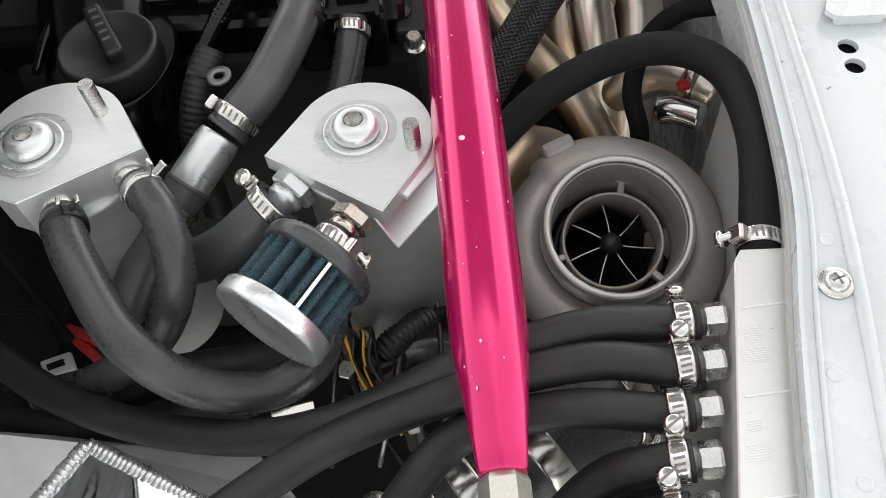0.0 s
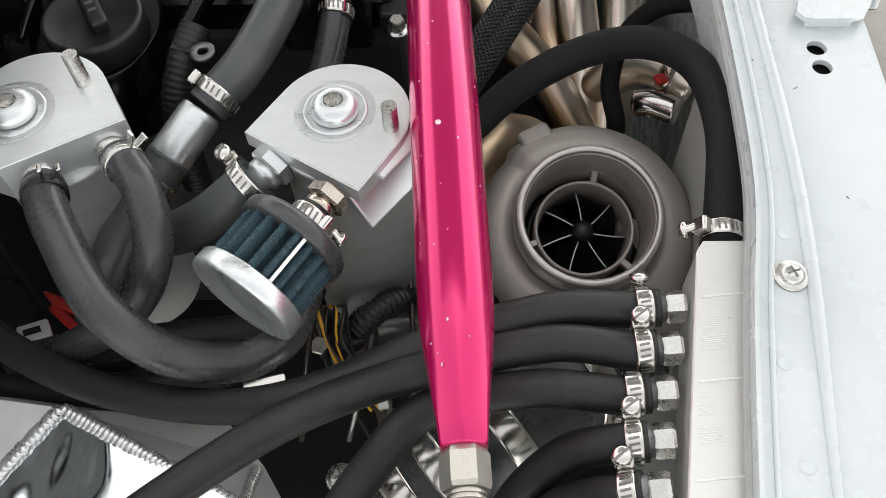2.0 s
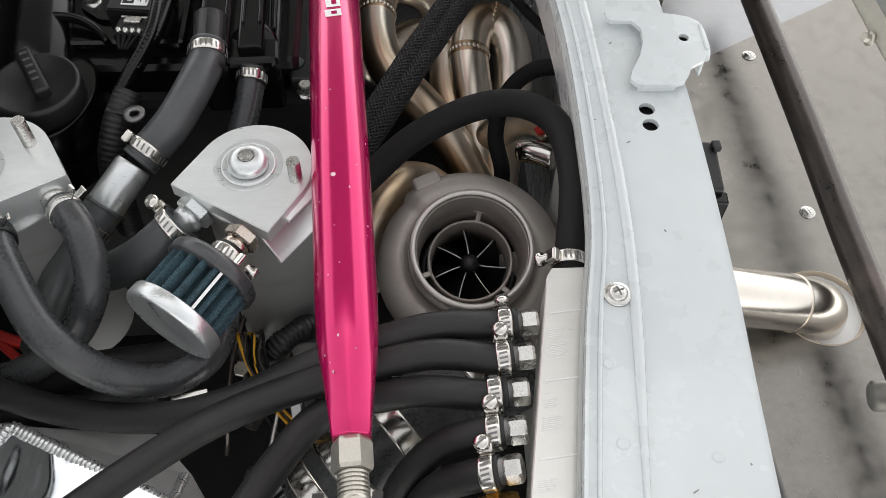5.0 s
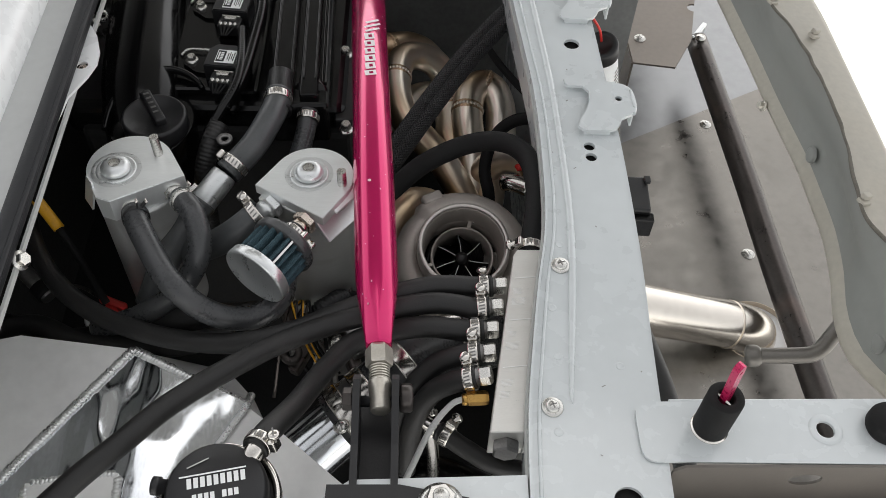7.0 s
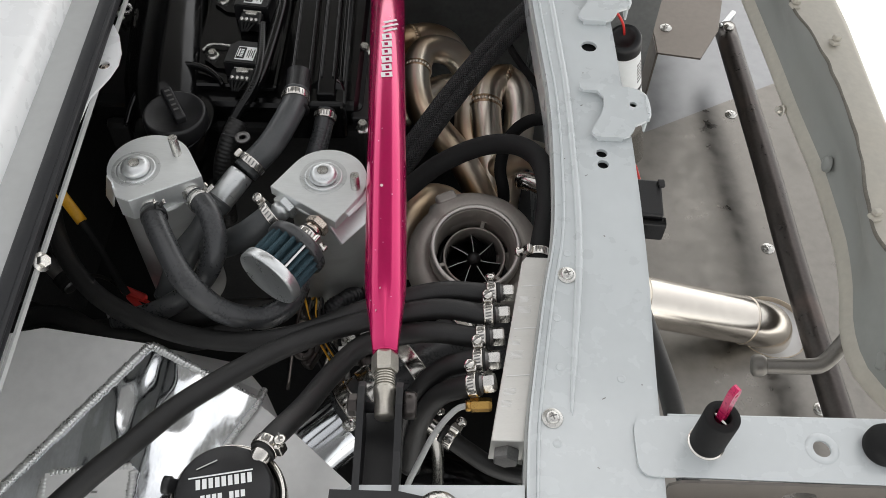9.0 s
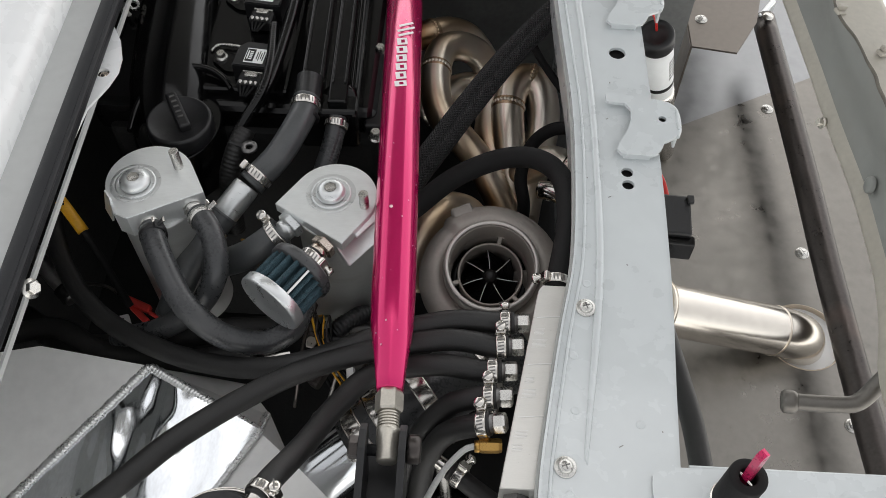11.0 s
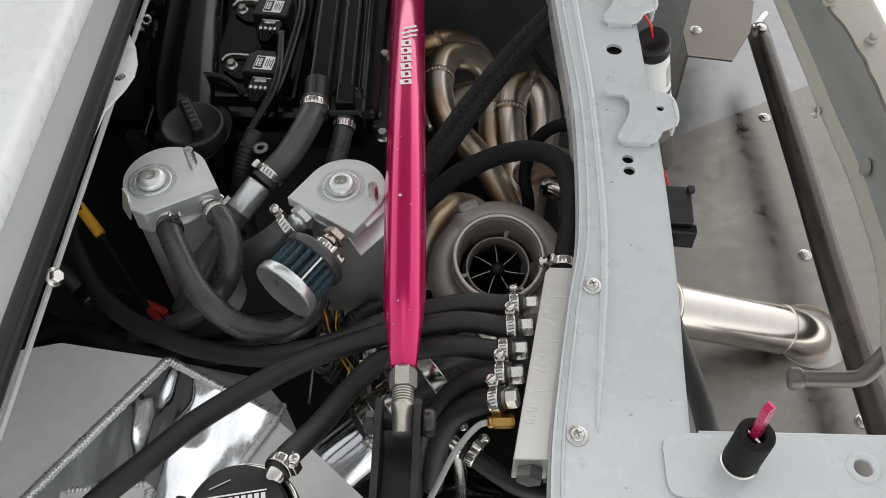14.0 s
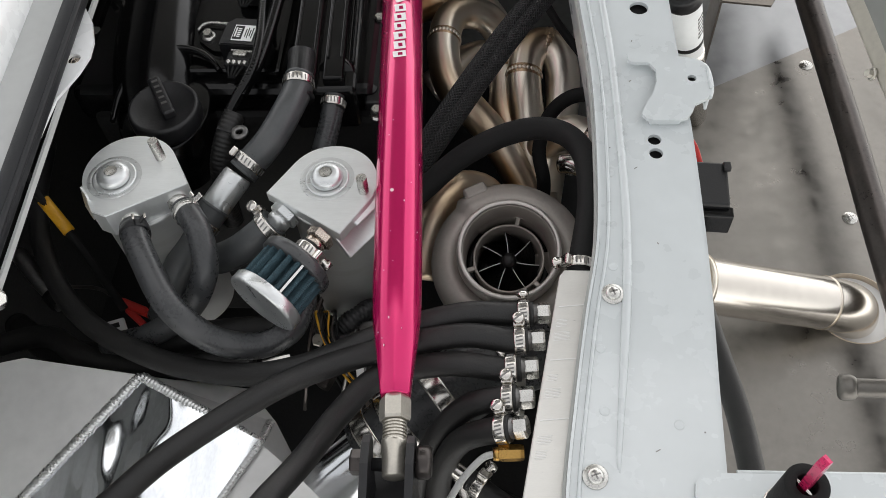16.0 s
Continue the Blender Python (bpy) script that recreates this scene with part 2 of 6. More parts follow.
def spline(pts, n=8):
    """A smooth line through the points; each may carry a radius as its fourth number."""
    a = [np.array(p, float) for p in pts]
    a = [2 * a[0] - a[1]] + a + [2 * a[-1] - a[-2]]
    out = []
    for i in range(1, len(a) - 2):
        for k in range(n):
            t = k / n
            out.append(0.5 * (2 * a[i] + (a[i + 1] - a[i - 1]) * t + (2 * a[i - 1] - 5 * a[i] + 4 * a[i + 1] - a[i + 2]) * t * t
                              + (3 * a[i] - a[i - 1] - 3 * a[i + 1] + a[i + 2]) * t ** 3))
    out.append(a[-2])
    return out


def tube(pts, r, seg=20, n=8, ribs=0.0, every=2, bm=None, smooth=True):
    """A round hose along a smooth line, closed at its ends; ribs makes it corrugated."""
    bm = bm or bmesh.new()
    line = spline(pts, n) if n else [np.array(p, float) for p in pts]
    c = [Vector(p[:3]) for p in line]
    rad = [float(p[3]) if len(p) > 3 else r for p in line]
    if ribs:
        rad = [q + (ribs if (i // every) % 2 else 0) for i, q in enumerate(rad)]
    d = [(c[min(i + 1, len(c) - 1)] - c[max(i - 1, 0)]).normalized() for i in range(len(c))]
    x = d[0].orthogonal().normalized()
    uv = bm.loops.layers.uv.verify()
    run = [0.0]
    for p, q in zip(c, c[1:]):
        run.append(run[-1] + (q - p).length)
    rings = []
    for p, dd, q in zip(c, d, rad):
        x = (x - dd * x.dot(dd)).normalized()
        y = dd.cross(x)
        rings.append([bm.verts.new(p + q * (math.cos(2 * math.pi * j / seg) * x + math.sin(2 * math.pi * j / seg) * y)) for j in range(seg)])
    for i, (a, b) in enumerate(zip(rings, rings[1:])):
        for j in range(seg):
            f = bm.faces.new((a[j], a[(j + 1) % seg], b[(j + 1) % seg], b[j]))
            f.smooth = smooth
            for lp, (u, v) in zip(f.loops, ((run[i], j), (run[i], j + 1), (run[i + 1], j + 1), (run[i + 1], j))):
                lp[uv].uv = (u, v / seg)
    bm.faces.new(rings[0][::-1])
    bm.faces.new(rings[-1])
    return bm


def lathe(profile, seg=32, m=None, bm=None, closed=False, smooth=True):
    """Turns (radius, height) pairs round z."""
    bm = bm or bmesh.new()
    m = m or Matrix()
    rings = []
    for r, z in profile:
        if r < 1e-6:
            rings.append([bm.verts.new(m @ Vector((0, 0, z)))])
        else:
            rings.append([bm.verts.new(m @ Vector((r * math.cos(2 * math.pi * j / seg), r * math.sin(2 * math.pi * j / seg), z))) for j in range(seg)])
    pairs = list(zip(rings, rings[1:])) + ([(rings[-1], rings[0])] if closed else [])
    for a, b in pairs:
        for j in range(seg):
            k = (j + 1) % seg
            f = [a[0], b[k], b[j]] if len(a) == 1 else ([a[j], a[k], b[0]] if len(b) == 1 else [a[j], a[k], b[k], b[j]])
            if len(set(f)) > 2:
                bm.faces.new(f).smooth = smooth
    bmesh.ops.recalc_face_normals(bm, faces=bm.faces)
    return bm


def plate(outer, holes=(), z0=0.0, z1=0.002, m=None, bm=None):
    """A sheet with real holes: a flat outline, cut through, with thickness."""
    bm = bm or bmesh.new()
    m = m or Matrix()
    from mathutils.geometry import delaunay_2d_cdt
    pts, edges = [], []
    for loop in (outer, *holes):
        o = len(pts)
        pts += [Vector(p) for p in loop]
        edges += [(o + i, o + (i + 1) % len(loop)) for i in range(len(loop))]
    v, e, f, *_ = delaunay_2d_cdt(pts, edges, [], 1, 1e-6)

    def within(c, loop):
        odd = False
        for (x0, y0), (x1, y1) in zip(loop, loop[1:] + loop[:1]):
            if (y0 > c.y) != (y1 > c.y) and c.x < x0 + (c.y - y0) / (y1 - y0) * (x1 - x0):
                odd = not odd
        return odd

    f = [q for q in f if not any(within(sum((v[i] for i in q), Vector((0, 0))) / len(q), list(h)) for h in holes)]
    top = [bm.verts.new(m @ Vector((p.x, p.y, z1))) for p in v]
    low = [bm.verts.new(m @ Vector((p.x, p.y, z0))) for p in v]
    count = {}
    for q in f:
        bm.faces.new([top[i] for i in q])
        bm.faces.new([low[i] for i in reversed(q)])
        for a, b in zip(q, q[1:] + q[:1]):
            count[(a, b)] = 1
    for a, b in count:
        if (b, a) not in count:
            bm.faces.new((top[b], top[a], low[a], low[b]))
    bmesh.ops.recalc_face_normals(bm, faces=bm.faces)
    return bm


def ring(cx, cy, r, n=24, ry=None):
    return [(cx + r * math.cos(2 * math.pi * i / n), cy + (ry or r) * math.sin(2 * math.pi * i / n)) for i in range(n)]


def box(size, m=None, bevel=0.0, bm=None, segs=2):
    b = bmesh.new()
    bmesh.ops.create_cube(b, size=1)
    bmesh.ops.scale(b, vec=size, verts=b.verts)
    if bevel:
        bmesh.ops.bevel(b, geom=b.edges, offset=bevel, segments=segs, profile=0.5, affect="EDGES")
    bmesh.ops.transform(b, matrix=m or Matrix(), verts=b.verts)
    return join(bm, b)


def join(a, b):
    if a is None:
        return b
    me = bpy.data.meshes.new("join")
    b.to_mesh(me)
    a.from_mesh(me)
    bpy.data.meshes.remove(me)
    b.free()
    return a


def hexagon(r, h, m=None, bm=None, hole=0.0):
    """A hexagonal nut or bolt head with chamfered corners, standing on z = 0."""
    b = bmesh.new()
    prof = [(r * 0.93, 0), (r, h * 0.12), (r, h * 0.85), (r * 0.88, h)]
    if hole:
        prof += [(hole, h), (hole, h * 0.3), (0, h * 0.3)]
    else:
        prof += [(0, h)]
    lathe([(0, 0)] + prof, 6, m, b, smooth=False)
    return join(bm, b)


def part(name, bm, material, parent=None, label=""):
    me = bpy.data.meshes.new(name)
    bm.to_mesh(me)
    bm.free()
    me.materials.append(material)
    ob = new(name, me)
    if parent:
        ob.parent = parent
        if parent.type == "EMPTY":
            ob.matrix_parent_inverse = Matrix.Translation(-parent.location)
    if label:
        tagged(ob, label)
    return ob


def thing(name, label, category, at=(0, 0, 0), group="", kind=""):
    """An Empty at a thing's base. Its parts are given in world places and hung under it."""
    e = new(name)
    e.empty_display_size = 0.01
    e.location = at
    return tagged(e, label, category, group, kind)


# ---- ground and shell of the bay ----
g = part("ground", plate([(-40, -40), (40, -40), (40, 40), (-40, 40)], (), -0.05, 0.0), M_GROUND)
tagged(g, "pale concrete floor under the car", "floor", kind="structure")
# Added out of view: darkens metal reflections and keeps sun off the bay.
w = part("ceiling", box((2.9, 5.3, 0.1), pose(-0.15, 3.95, 2.75)), M_OVERHEAD)
tagged(w, "added unseen dark grey ceiling that shapes reflections and shade", "ceiling", kind="structure")
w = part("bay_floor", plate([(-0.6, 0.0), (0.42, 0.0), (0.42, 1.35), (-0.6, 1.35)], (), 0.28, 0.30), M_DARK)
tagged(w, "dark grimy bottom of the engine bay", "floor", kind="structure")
w = part("firewall", box((1.05, 0.03, 0.62), pose(-0.08, 1.30, 0.58), 0.004), M_WALL)
tagged(w, "grey painted firewall behind the engine", "wall", kind="structure")
w = part("wall_fender_side", box((0.012, 1.15, 0.52), pose(0.352, 0.72, 0.58)), M_PAINT)
tagged(w, "pale grey painted inner wing wall below the rail", "wall", kind="structure")
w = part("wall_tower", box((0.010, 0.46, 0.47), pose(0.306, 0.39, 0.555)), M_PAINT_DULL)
tagged(w, "pale painted tower wall below the rail", "wall", kind="structure")
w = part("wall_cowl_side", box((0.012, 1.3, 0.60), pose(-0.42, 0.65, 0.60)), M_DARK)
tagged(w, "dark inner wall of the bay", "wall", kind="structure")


# ---- pale rail with its brackets ----
def fender_rail():
    e = thing("inner_wing_rail", "pale silver painted inner wing rail with punched holes", "car body panel", (0.33, 0.5, 0.84), kind="structure")
    inner = [(0.250, 0.05), (0.256, 0.164), (0.261, 0.247), (0.270, 0.315), (0.282, 0.392), (0.296, 0.470), (0.301, 0.567), (0.301, 0.667), (0.294, 0.769), (0.285, 0.911), (0.27, 1.26)]
    outer = [(0.365, 0.05), (0.368, 0.168), (0.373, 0.266), (0.377, 0.340), (0.382, 0.418), (0.385, 0.507), (0.386, 0.599), (0.384, 0.693), (0.381, 0.834), (0.372, 1.0), (0.36, 1.26)]
    inner = [tuple(p) for p in spline(inner, 4)]
    outer = [tuple(p) for p in spline(outer, 4)]
    holes = [ring(0.3525, 0.5635, 0.0062), ring(0.3525, 0.580, 0.0062), ring(0.353, 0.759, 0.0095), ring(0.334, 0.174, 0.0125)]
    part("top_plate", plate(outer + inner[::-1], holes, 0.846, 0.850), M_PAINT, e)
    # Near-black sheet added below the punched holes in place of shade.
    part("hole_shade_sheet", plate([(0.318, 0.15), (0.355, 0.15), (0.366, 0.57), (0.366, 0.80), (0.330, 0.80), (0.330, 0.57)], (), 0.838, 0.842), M_DARK, e, "added dark sheet that puts shade behind the rail holes")
    for name, line, x, z0, z1 in (("inner_lip", inner, -0.0015, 0.800, 0.8535), ("outer_wall", outer, 0.0015, 0.62, 0.8485)):
        pl = [(p[0] + x - 0.0012, p[1]) for p in line] + [(p[0] + x + 0.0012, p[1]) for p in line[::-1]]
        part(name, plate(pl, (), z0, z1), M_PAINT, e)
    part("edge_bead", tube([(p[0] + 0.0068, p[1], 0.8500) for p in inner[3:]], 0.0017, 8, 2), M_PAINT, e)
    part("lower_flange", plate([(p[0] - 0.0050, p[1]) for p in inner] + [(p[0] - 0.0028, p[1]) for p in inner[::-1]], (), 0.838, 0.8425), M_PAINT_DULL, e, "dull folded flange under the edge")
    ridge = [(0.298, 0.262, 0.8498, 0.0006), (0.299, 0.28, 0.8498, 0.0022), (0.312, 0.389, 0.8496, 0.0040), (0.319, 0.470, 0.8496, 0.0040), (0.321, 0.56, 0.8496, 0.0040), (0.320, 0.681, 0.8496, 0.0040), (0.314, 0.80, 0.8496, 0.0040), (0.307, 0.93, 0.8496, 0.0040), (0.295, 1.25, 0.8498, 0.0022)]
    part("pressed_ridge", tube(ridge, 0.002, 10, 6), M_PAINT, e)
    for x, y in ((0.290, 0.363), (0.305, 0.44), (0.309, 0.54), (0.310, 0.61), (0.309, 0.68), (0.304, 0.75), (0.300, 0.82), (0.345, 0.30), (0.29, 0.31), (0.283, 0.235)):
        part("spot_weld", lathe([(0, 0.0003), (0.0030, 0.00035), (0.0036, 0.0005), (0.0042, 0)], 16, pose(x, y, 0.8500)), M_PAINT, e)
    rn = random.Random(8)
    for i in range(13):
        x, y = rn.uniform(0.30, 0.372), rn.uniform(0.2, 0.9)
        part("paint_speck", box((rn.uniform(0.0006, 0.0012), rn.uniform(0.001, 0.004), 0.0002), pose(x, y, 0.8501, 0, 0, rn.uniform(-70, 70))), M_STEEL_DARK, e)
    for y0 in (0.643, 0.845):
        m = pose(0.0, y0, 0.0)
        tab = [(0.337, 0.043), (0.334, 0.039), (0.334, 0.031), (0.337, 0.028), (0.354, 0.027), (0.360, 0.018), (0.359, 0.002), (0.354, -0.014), (0.345, -0.030), (0.342, -0.040), (0.346, -0.0455), (0.352, -0.047), (0.376, -0.047), (0.384, -0.044), (0.389, -0.036), (0.393, -0.027), (0.405, -0.020), (0.411, -0.006), (0.410, 0.020), (0.402, 0.031), (0.392, 0.034), (0.376, 0.037), (0.356, 0.040)]
        b = part("bracket", plate(tab, [ring(0.393, 0.006, 0.0042)], 0.856, 0.8595, m), M_PAINT, e, "folded bracket with a bolt hole")
        part("flange", tube([(0.407, y0 - 0.017, 0.857), (0.4105, y0 - 0.004, 0.857), (0.4095, y0 + 0.02, 0.857), (0.402, y0 + 0.030, 0.857)], 0.0026, 10, 5), M_PAINT, b)
        part("foot", box((0.030, 0.006, 0.008), pose(0.363, y0 - 0.0425, 0.8535), 0.002), M_PAINT, b)
        # Closed dark steel cup, added so the bolt hole reads black.
        part("hole_shade_cup", lathe([(0.0044, 0.0), (0.0075, 0.0), (0.0075, -0.012), (0, -0.011)], 18, pose(0.393, y0 + 0.006, 0.856)), M_STEEL_DARK, b)
        part("side", box((0.003, 0.030, 0.03), pose(0.409, y0 + 0.006, 0.846), 0.001), M_PAINT, b)


fender_rail()


def screw(p, r=0.0065, washer=0.0095, group="pan head screws on the rail", m=M_STEEL, label="plated cross-head screw with a washer"):
    e = thing("screw", label, "screw", p, group)
    part("washer", lathe([(0, 0), (washer, 0), (washer, 0.0012), (washer * 0.92, 0.0018), (0, 0.0018)], 24, pose(*p)), m, e)
    h = part("head", lathe([(r, 0.0015), (r, 0.003), (r * 0.8, 0.0046), (r * 0.45, 0.0056), (0, 0.006)], 24, pose(*p)), m, e)
    for a in (20, 110):
        part("slot", box((r * 1.1, 0.0012, 0.0008), pose(p[0], p[1], p[2] + 0.0057, 0, 0, a), 0.0002), M_STEEL_DARK, h)
    return e


for p in ((0.303, 0.413, 0.8502), (0.280, 0.2585, 0.8502)):
    screw(p)


# ---- cross panel with the bonnet pin ----
def cross_panel():
    e = thing("cross_panel", "pale grey painted front cross panel with pressed holes", "car body panel", (0.5, 0.23, 0.80), kind="structure")
    o = [(0.362, 0.2068), (0.3565, 0.2080), (0.3525, 0.2112), (0.3505, 0.2160), (0.350, 0.2215), (0.350, 0.2480), (0.3510, 0.2545), (0.3540, 0.2590), (0.3585, 0.2615), (0.366, 0.2625), (0.75, 0.2665), (0.75, 0.196), (0.60, 0.204), (0.40, 0.2065)]
    part("top_plate", plate(o, [ring(0.511, 0.236, 0.0078)], 0.8508, 0.8535), M_PAINT, e)
    part("pressed_ring", lathe([(0.0078, 0.0002), (0.0095, 0.0008), (0.0125, 0.0010), (0.0145, 0.0002)], 28, pose(0.511, 0.236, 0.8535)), M_PAINT, e)
    # Front face and lower flange carry their shade in the colour.
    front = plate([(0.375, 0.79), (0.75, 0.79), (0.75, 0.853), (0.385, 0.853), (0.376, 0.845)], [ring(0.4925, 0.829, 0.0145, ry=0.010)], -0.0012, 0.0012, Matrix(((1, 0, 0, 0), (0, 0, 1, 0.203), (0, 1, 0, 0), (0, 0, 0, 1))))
    part("front_face", front, M_CHANNEL, e, "front face with its shade put into a darker paint")
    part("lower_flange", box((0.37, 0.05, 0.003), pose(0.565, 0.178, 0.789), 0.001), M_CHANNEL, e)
    part("rear_edge", tube([(0.382, 0.2635, 0.851), (0.55, 0.2645, 0.851), (0.75, 0.2665, 0.851)], 0.0025, 8, 4), M_PAINT, e)
    b = thing("rubber_buffer", "round black rubber bonnet buffer on the cross panel", "rubber buffer", (0.563, 0.2375, 0.8536))
    part("body", lathe([(0, 0), (0.0165, 0), (0.018, 0.004), (0.018, 0.012), (0.016, 0.017), (0.010, 0.019), (0, 0.0195)], 28, pose(0.563, 0.2375, 0.8536)), M_HOSE_MATT, b)
    part("stud", box((0.004, 0.003, 0.001), pose(0.568, 0.2345, 0.8725, 0, 0, 30), 0.0003), M_STEEL_DARK, b)
    p = thing("bonnet_pin", "black bonnet pin sleeve with a magenta pull tab", "bonnet pin", (0.411, 0.238, 0.8536))
    part("base_washer", lathe([(0, 0), (0.0160, 0), (0.0160, 0.0012), (0, 0.0012)], 28, pose(0.411, 0.238, 0.8536)), M_CHROME, p)
    part("sleeve", lathe([(0.0142, 0.0012), (0.0150, 0.003), (0.0150, 0.050), (0.0142, 0.0515), (0.0078, 0.0515), (0.0072, 0.0505), (0.0072, 0.035), (0, 0.035)], 28, pose(0.411, 0.238, 0.8536)), M_HOSE_MATT, p)
    tabm = pose(0.4085, 0.2370, 0.925, 0, -6, 35)
    part("pull_tab", plate([(-0.0036, -0.034), (0.0036, -0.034), (0.0044, 0.020), (0.0042, 0.028), (0.0028, 0.0325), (0.0, 0.034), (-0.0028, 0.0325), (-0.0042, 0.028), (-0.0044, 0.020)], [ring(0, 0.0245, 0.0016, 14)], -0.0030, 0.0030, tabm @ Matrix(((1, 0, 0, 0), (0, 0, -1, 0), (0, 1, 0, 0), (0, 0, 0, 1)))), M_MAGENTA, p, "magenta anodised pull tab")
    part("tab_pin", lathe([(0, -0.009), (0.0016, -0.009), (0.0016, 0.009), (0, 0.009)], 12, place((0.4085, 0.237, 0.903), (0.57, -0.8, 0))), M_CHROME, p)


cross_panel()


# ---- strut bar and its clevis ----
def strut_bar():
    e = thing("strut_bar", "glossy magenta anodised strut bar with small chips", "strut bar", (0.129, 0.26, 0.84))
    a, b = Vector((0.1295, 0.318, 0.850)), Vector((0.077, 1.30, 0.852))
    d = (b - a).normalized()
    m = place(a, d)
    L = (b - a).length
    prof = [(0, 0), (0.0118, 0), (0.0128, 0.002), (0.0150, 0.022), (0.0185, 0.052), (0.0200, 0.072), (0.0207, 0.10), (0.0212, 0.20), (0.0212, L), (0, L)]
    bm = bmesh.new()
    rings = []
    fine = [prof[1], prof[2], (0.0139, 0.012), prof[3], (0.0167, 0.037), prof[4], (0.0193, 0.062)] + prof[5:9]
    for r, z in fine:
        w = 0.9 * max(0.0, 1 - z / 0.070)
        row = []
        for q in range(72):
            turn = 2 * math.pi * q / 72
            flat = 1.045 * math.cos(math.pi / 6) / math.cos((turn % (math.pi / 3)) - math.pi / 6)
            k = r * (1 - w + w * min(1.04, flat))
            row.append(bm.verts.new(m @ Vector((k * math.cos(turn), k * math.sin(turn), z))))
        rings.append(row)
    for p, q in zip(rings, rings[1:]):
        for j in range(72):
            bm.faces.new((p[j], p[(j + 1) % 72], q[(j + 1) % 72], q[j])).smooth = True
    bm.faces.new(rings[0][::-1])
    bm.faces.new(rings[-1])
    bar = part("bar", bm, M_PINK, e)
    rnd = random.Random(4)
    for i in range(34):
        t, an = rnd.uniform(0.03, 0.5), rnd.uniform(-1.25, 1.25)
        r = np.interp(t, [p[1] for p in prof[2:8]], [p[0] for p in prof[2:8]]) - 0.0001
        c = m @ Vector((r * math.cos(an), r * math.sin(an), t))
        s = rnd.uniform(0.0003, 0.0007)
        part("paint_chip", lathe([(0, 0.0003), (s * 0.7, 0.0003), (s, 0)], 6, place(c, c - (m @ Vector((0, 0, t))), d) @ Matrix.Diagonal((rnd.uniform(0.7, 2.2), 1, 1, 1))), M_CHIP, bar)
    dot = m @ Vector((0.0208, -0.0042, 0.187))
    part("pin_hole", lathe([(0, 0.0004), (0.0014, 0.0004), (0.0019, 0)], 14, place(dot, (0, 0, 1))), M_CHIP, bar)
    nut = place(a - d * 0.0195, d, (0.5, 0, 1))
    part("hex_nut", hexagon(0.0124, 0.0195, nut), M_ROD, e, "plated hexagonal lock nut")
    prof = [(0, 0)]
    for i in range(6):
        prof += [(0.0094, 0.0026 * i), (0.0094, 0.0026 * i + 0.0012), (0.0080, 0.0026 * i + 0.0015), (0.0080, 0.0026 * i + 0.0024)]
    part("thread", lathe(prof + [(0, 0.0158)], 24, place(a - d * 0.0352, d), smooth=False), M_ROD, e)
    part("rod_end", lathe([(0, 0), (0.0082, 0.0), (0.0090, 0.0012), (0.0093, 0.010), (0.0102, 0.026), (0.0102, 0.0285), (0.0085, 0.029), (0, 0.029)], 28, place(a - d * 0.0635, d)), M_ROD, e)
    marks = [(0.4205, 0.0105, 0.0115), (0.407, 0.0105, 0.0120), (0.3935, 0.0105, 0.0115), (0.380, 0.0105, 0.0120), (0.3665, 0.0105, 0.0115), (0.354, 0.0080, 0.0130)]
    for t, w, h in marks + [(0.433, 0.0030, 0.019), (0.441, 0.0030, 0.022), (0.449, 0.0030, 0.018)]:
        an = 0.0 if t < 0.425 else 0.18
        c = m @ Vector((0.0213 * math.cos(an), 0.0213 * math.sin(an), t))
        nrm = c - (m @ Vector((0, 0, t)))
        q = place(c, nrm, d)
        if t < 0.425:
            part("printed_gap", box((w * 0.45, h * 0.35, 0.0005), q @ pose(0, 0.0008 if int(t * 1000) % 2 else -0.0008, 0.0001, 0, 0, 6)), M_PINK, bar)
        part("printed_mark", box((w, h, 0.0004), q @ pose(0, 0, 0, 0, 0, 28 if t > 0.425 else 6), 0.0001), M_LABEL, bar)
    c = thing("clevis_bracket", "black powder-coated steel clevis bracket on the strut tower", "bracket", (0.13, 0.2, 0.80))
    cheek = [(-0.020, 0.0), (0.085, 0.0), (0.085, 0.012), (0.103, 0.046), (0.112, 0.052), (0.112, 0.064), (0.104, 0.070), (0.088, 0.070), (0.05, 0.058), (-0.020, 0.050)]
    for x in (0.1125, 0.1455):
        part("cheek", plate([(p[0] + 0.17, p[1] + 0.80) for p in cheek], (), -0.003, 0.003, Matrix(((0, 0, 1, x), (1, 0, 0, 0), (0, 1, 0, 0), (0, 0, 0, 1)))), M_BLACK_SATIN, c)
    part("web", box((0.034, 0.125, 0.004), pose(0.129, 0.2175, 0.815), 0.001), M_BLACK_SATIN, c)
    part("base_plate", plate([(0.088, 0.10), (0.205, 0.10), (0.205, 0.175), (0.150, 0.186), (0.092, 0.186)], (), 0.8505, 0.8565), M_BLACK_SATIN, c)
    part("bolt_head", hexagon(0.0098, 0.009, place((0.1090, 0.265, 0.852), (-1, 0, 0))), M_TUBE, c)
    part("bolt_shank", lathe([(0, 0), (0.005, 0), (0.005, 0.05), (0, 0.05)], 14, place((0.106, 0.265, 0.848), (1, 0, 0))), M_BLACK_SATIN, c)
    part("bolt_nut", lathe([(0, 0), (0.0115, 0), (0.0125, 0.002), (0.0125, 0.009), (0.0105, 0.0115), (0, 0.0115)], 24, place((0.1490, 0.266, 0.852), (1, 0, 0))), M_TUBE, c)
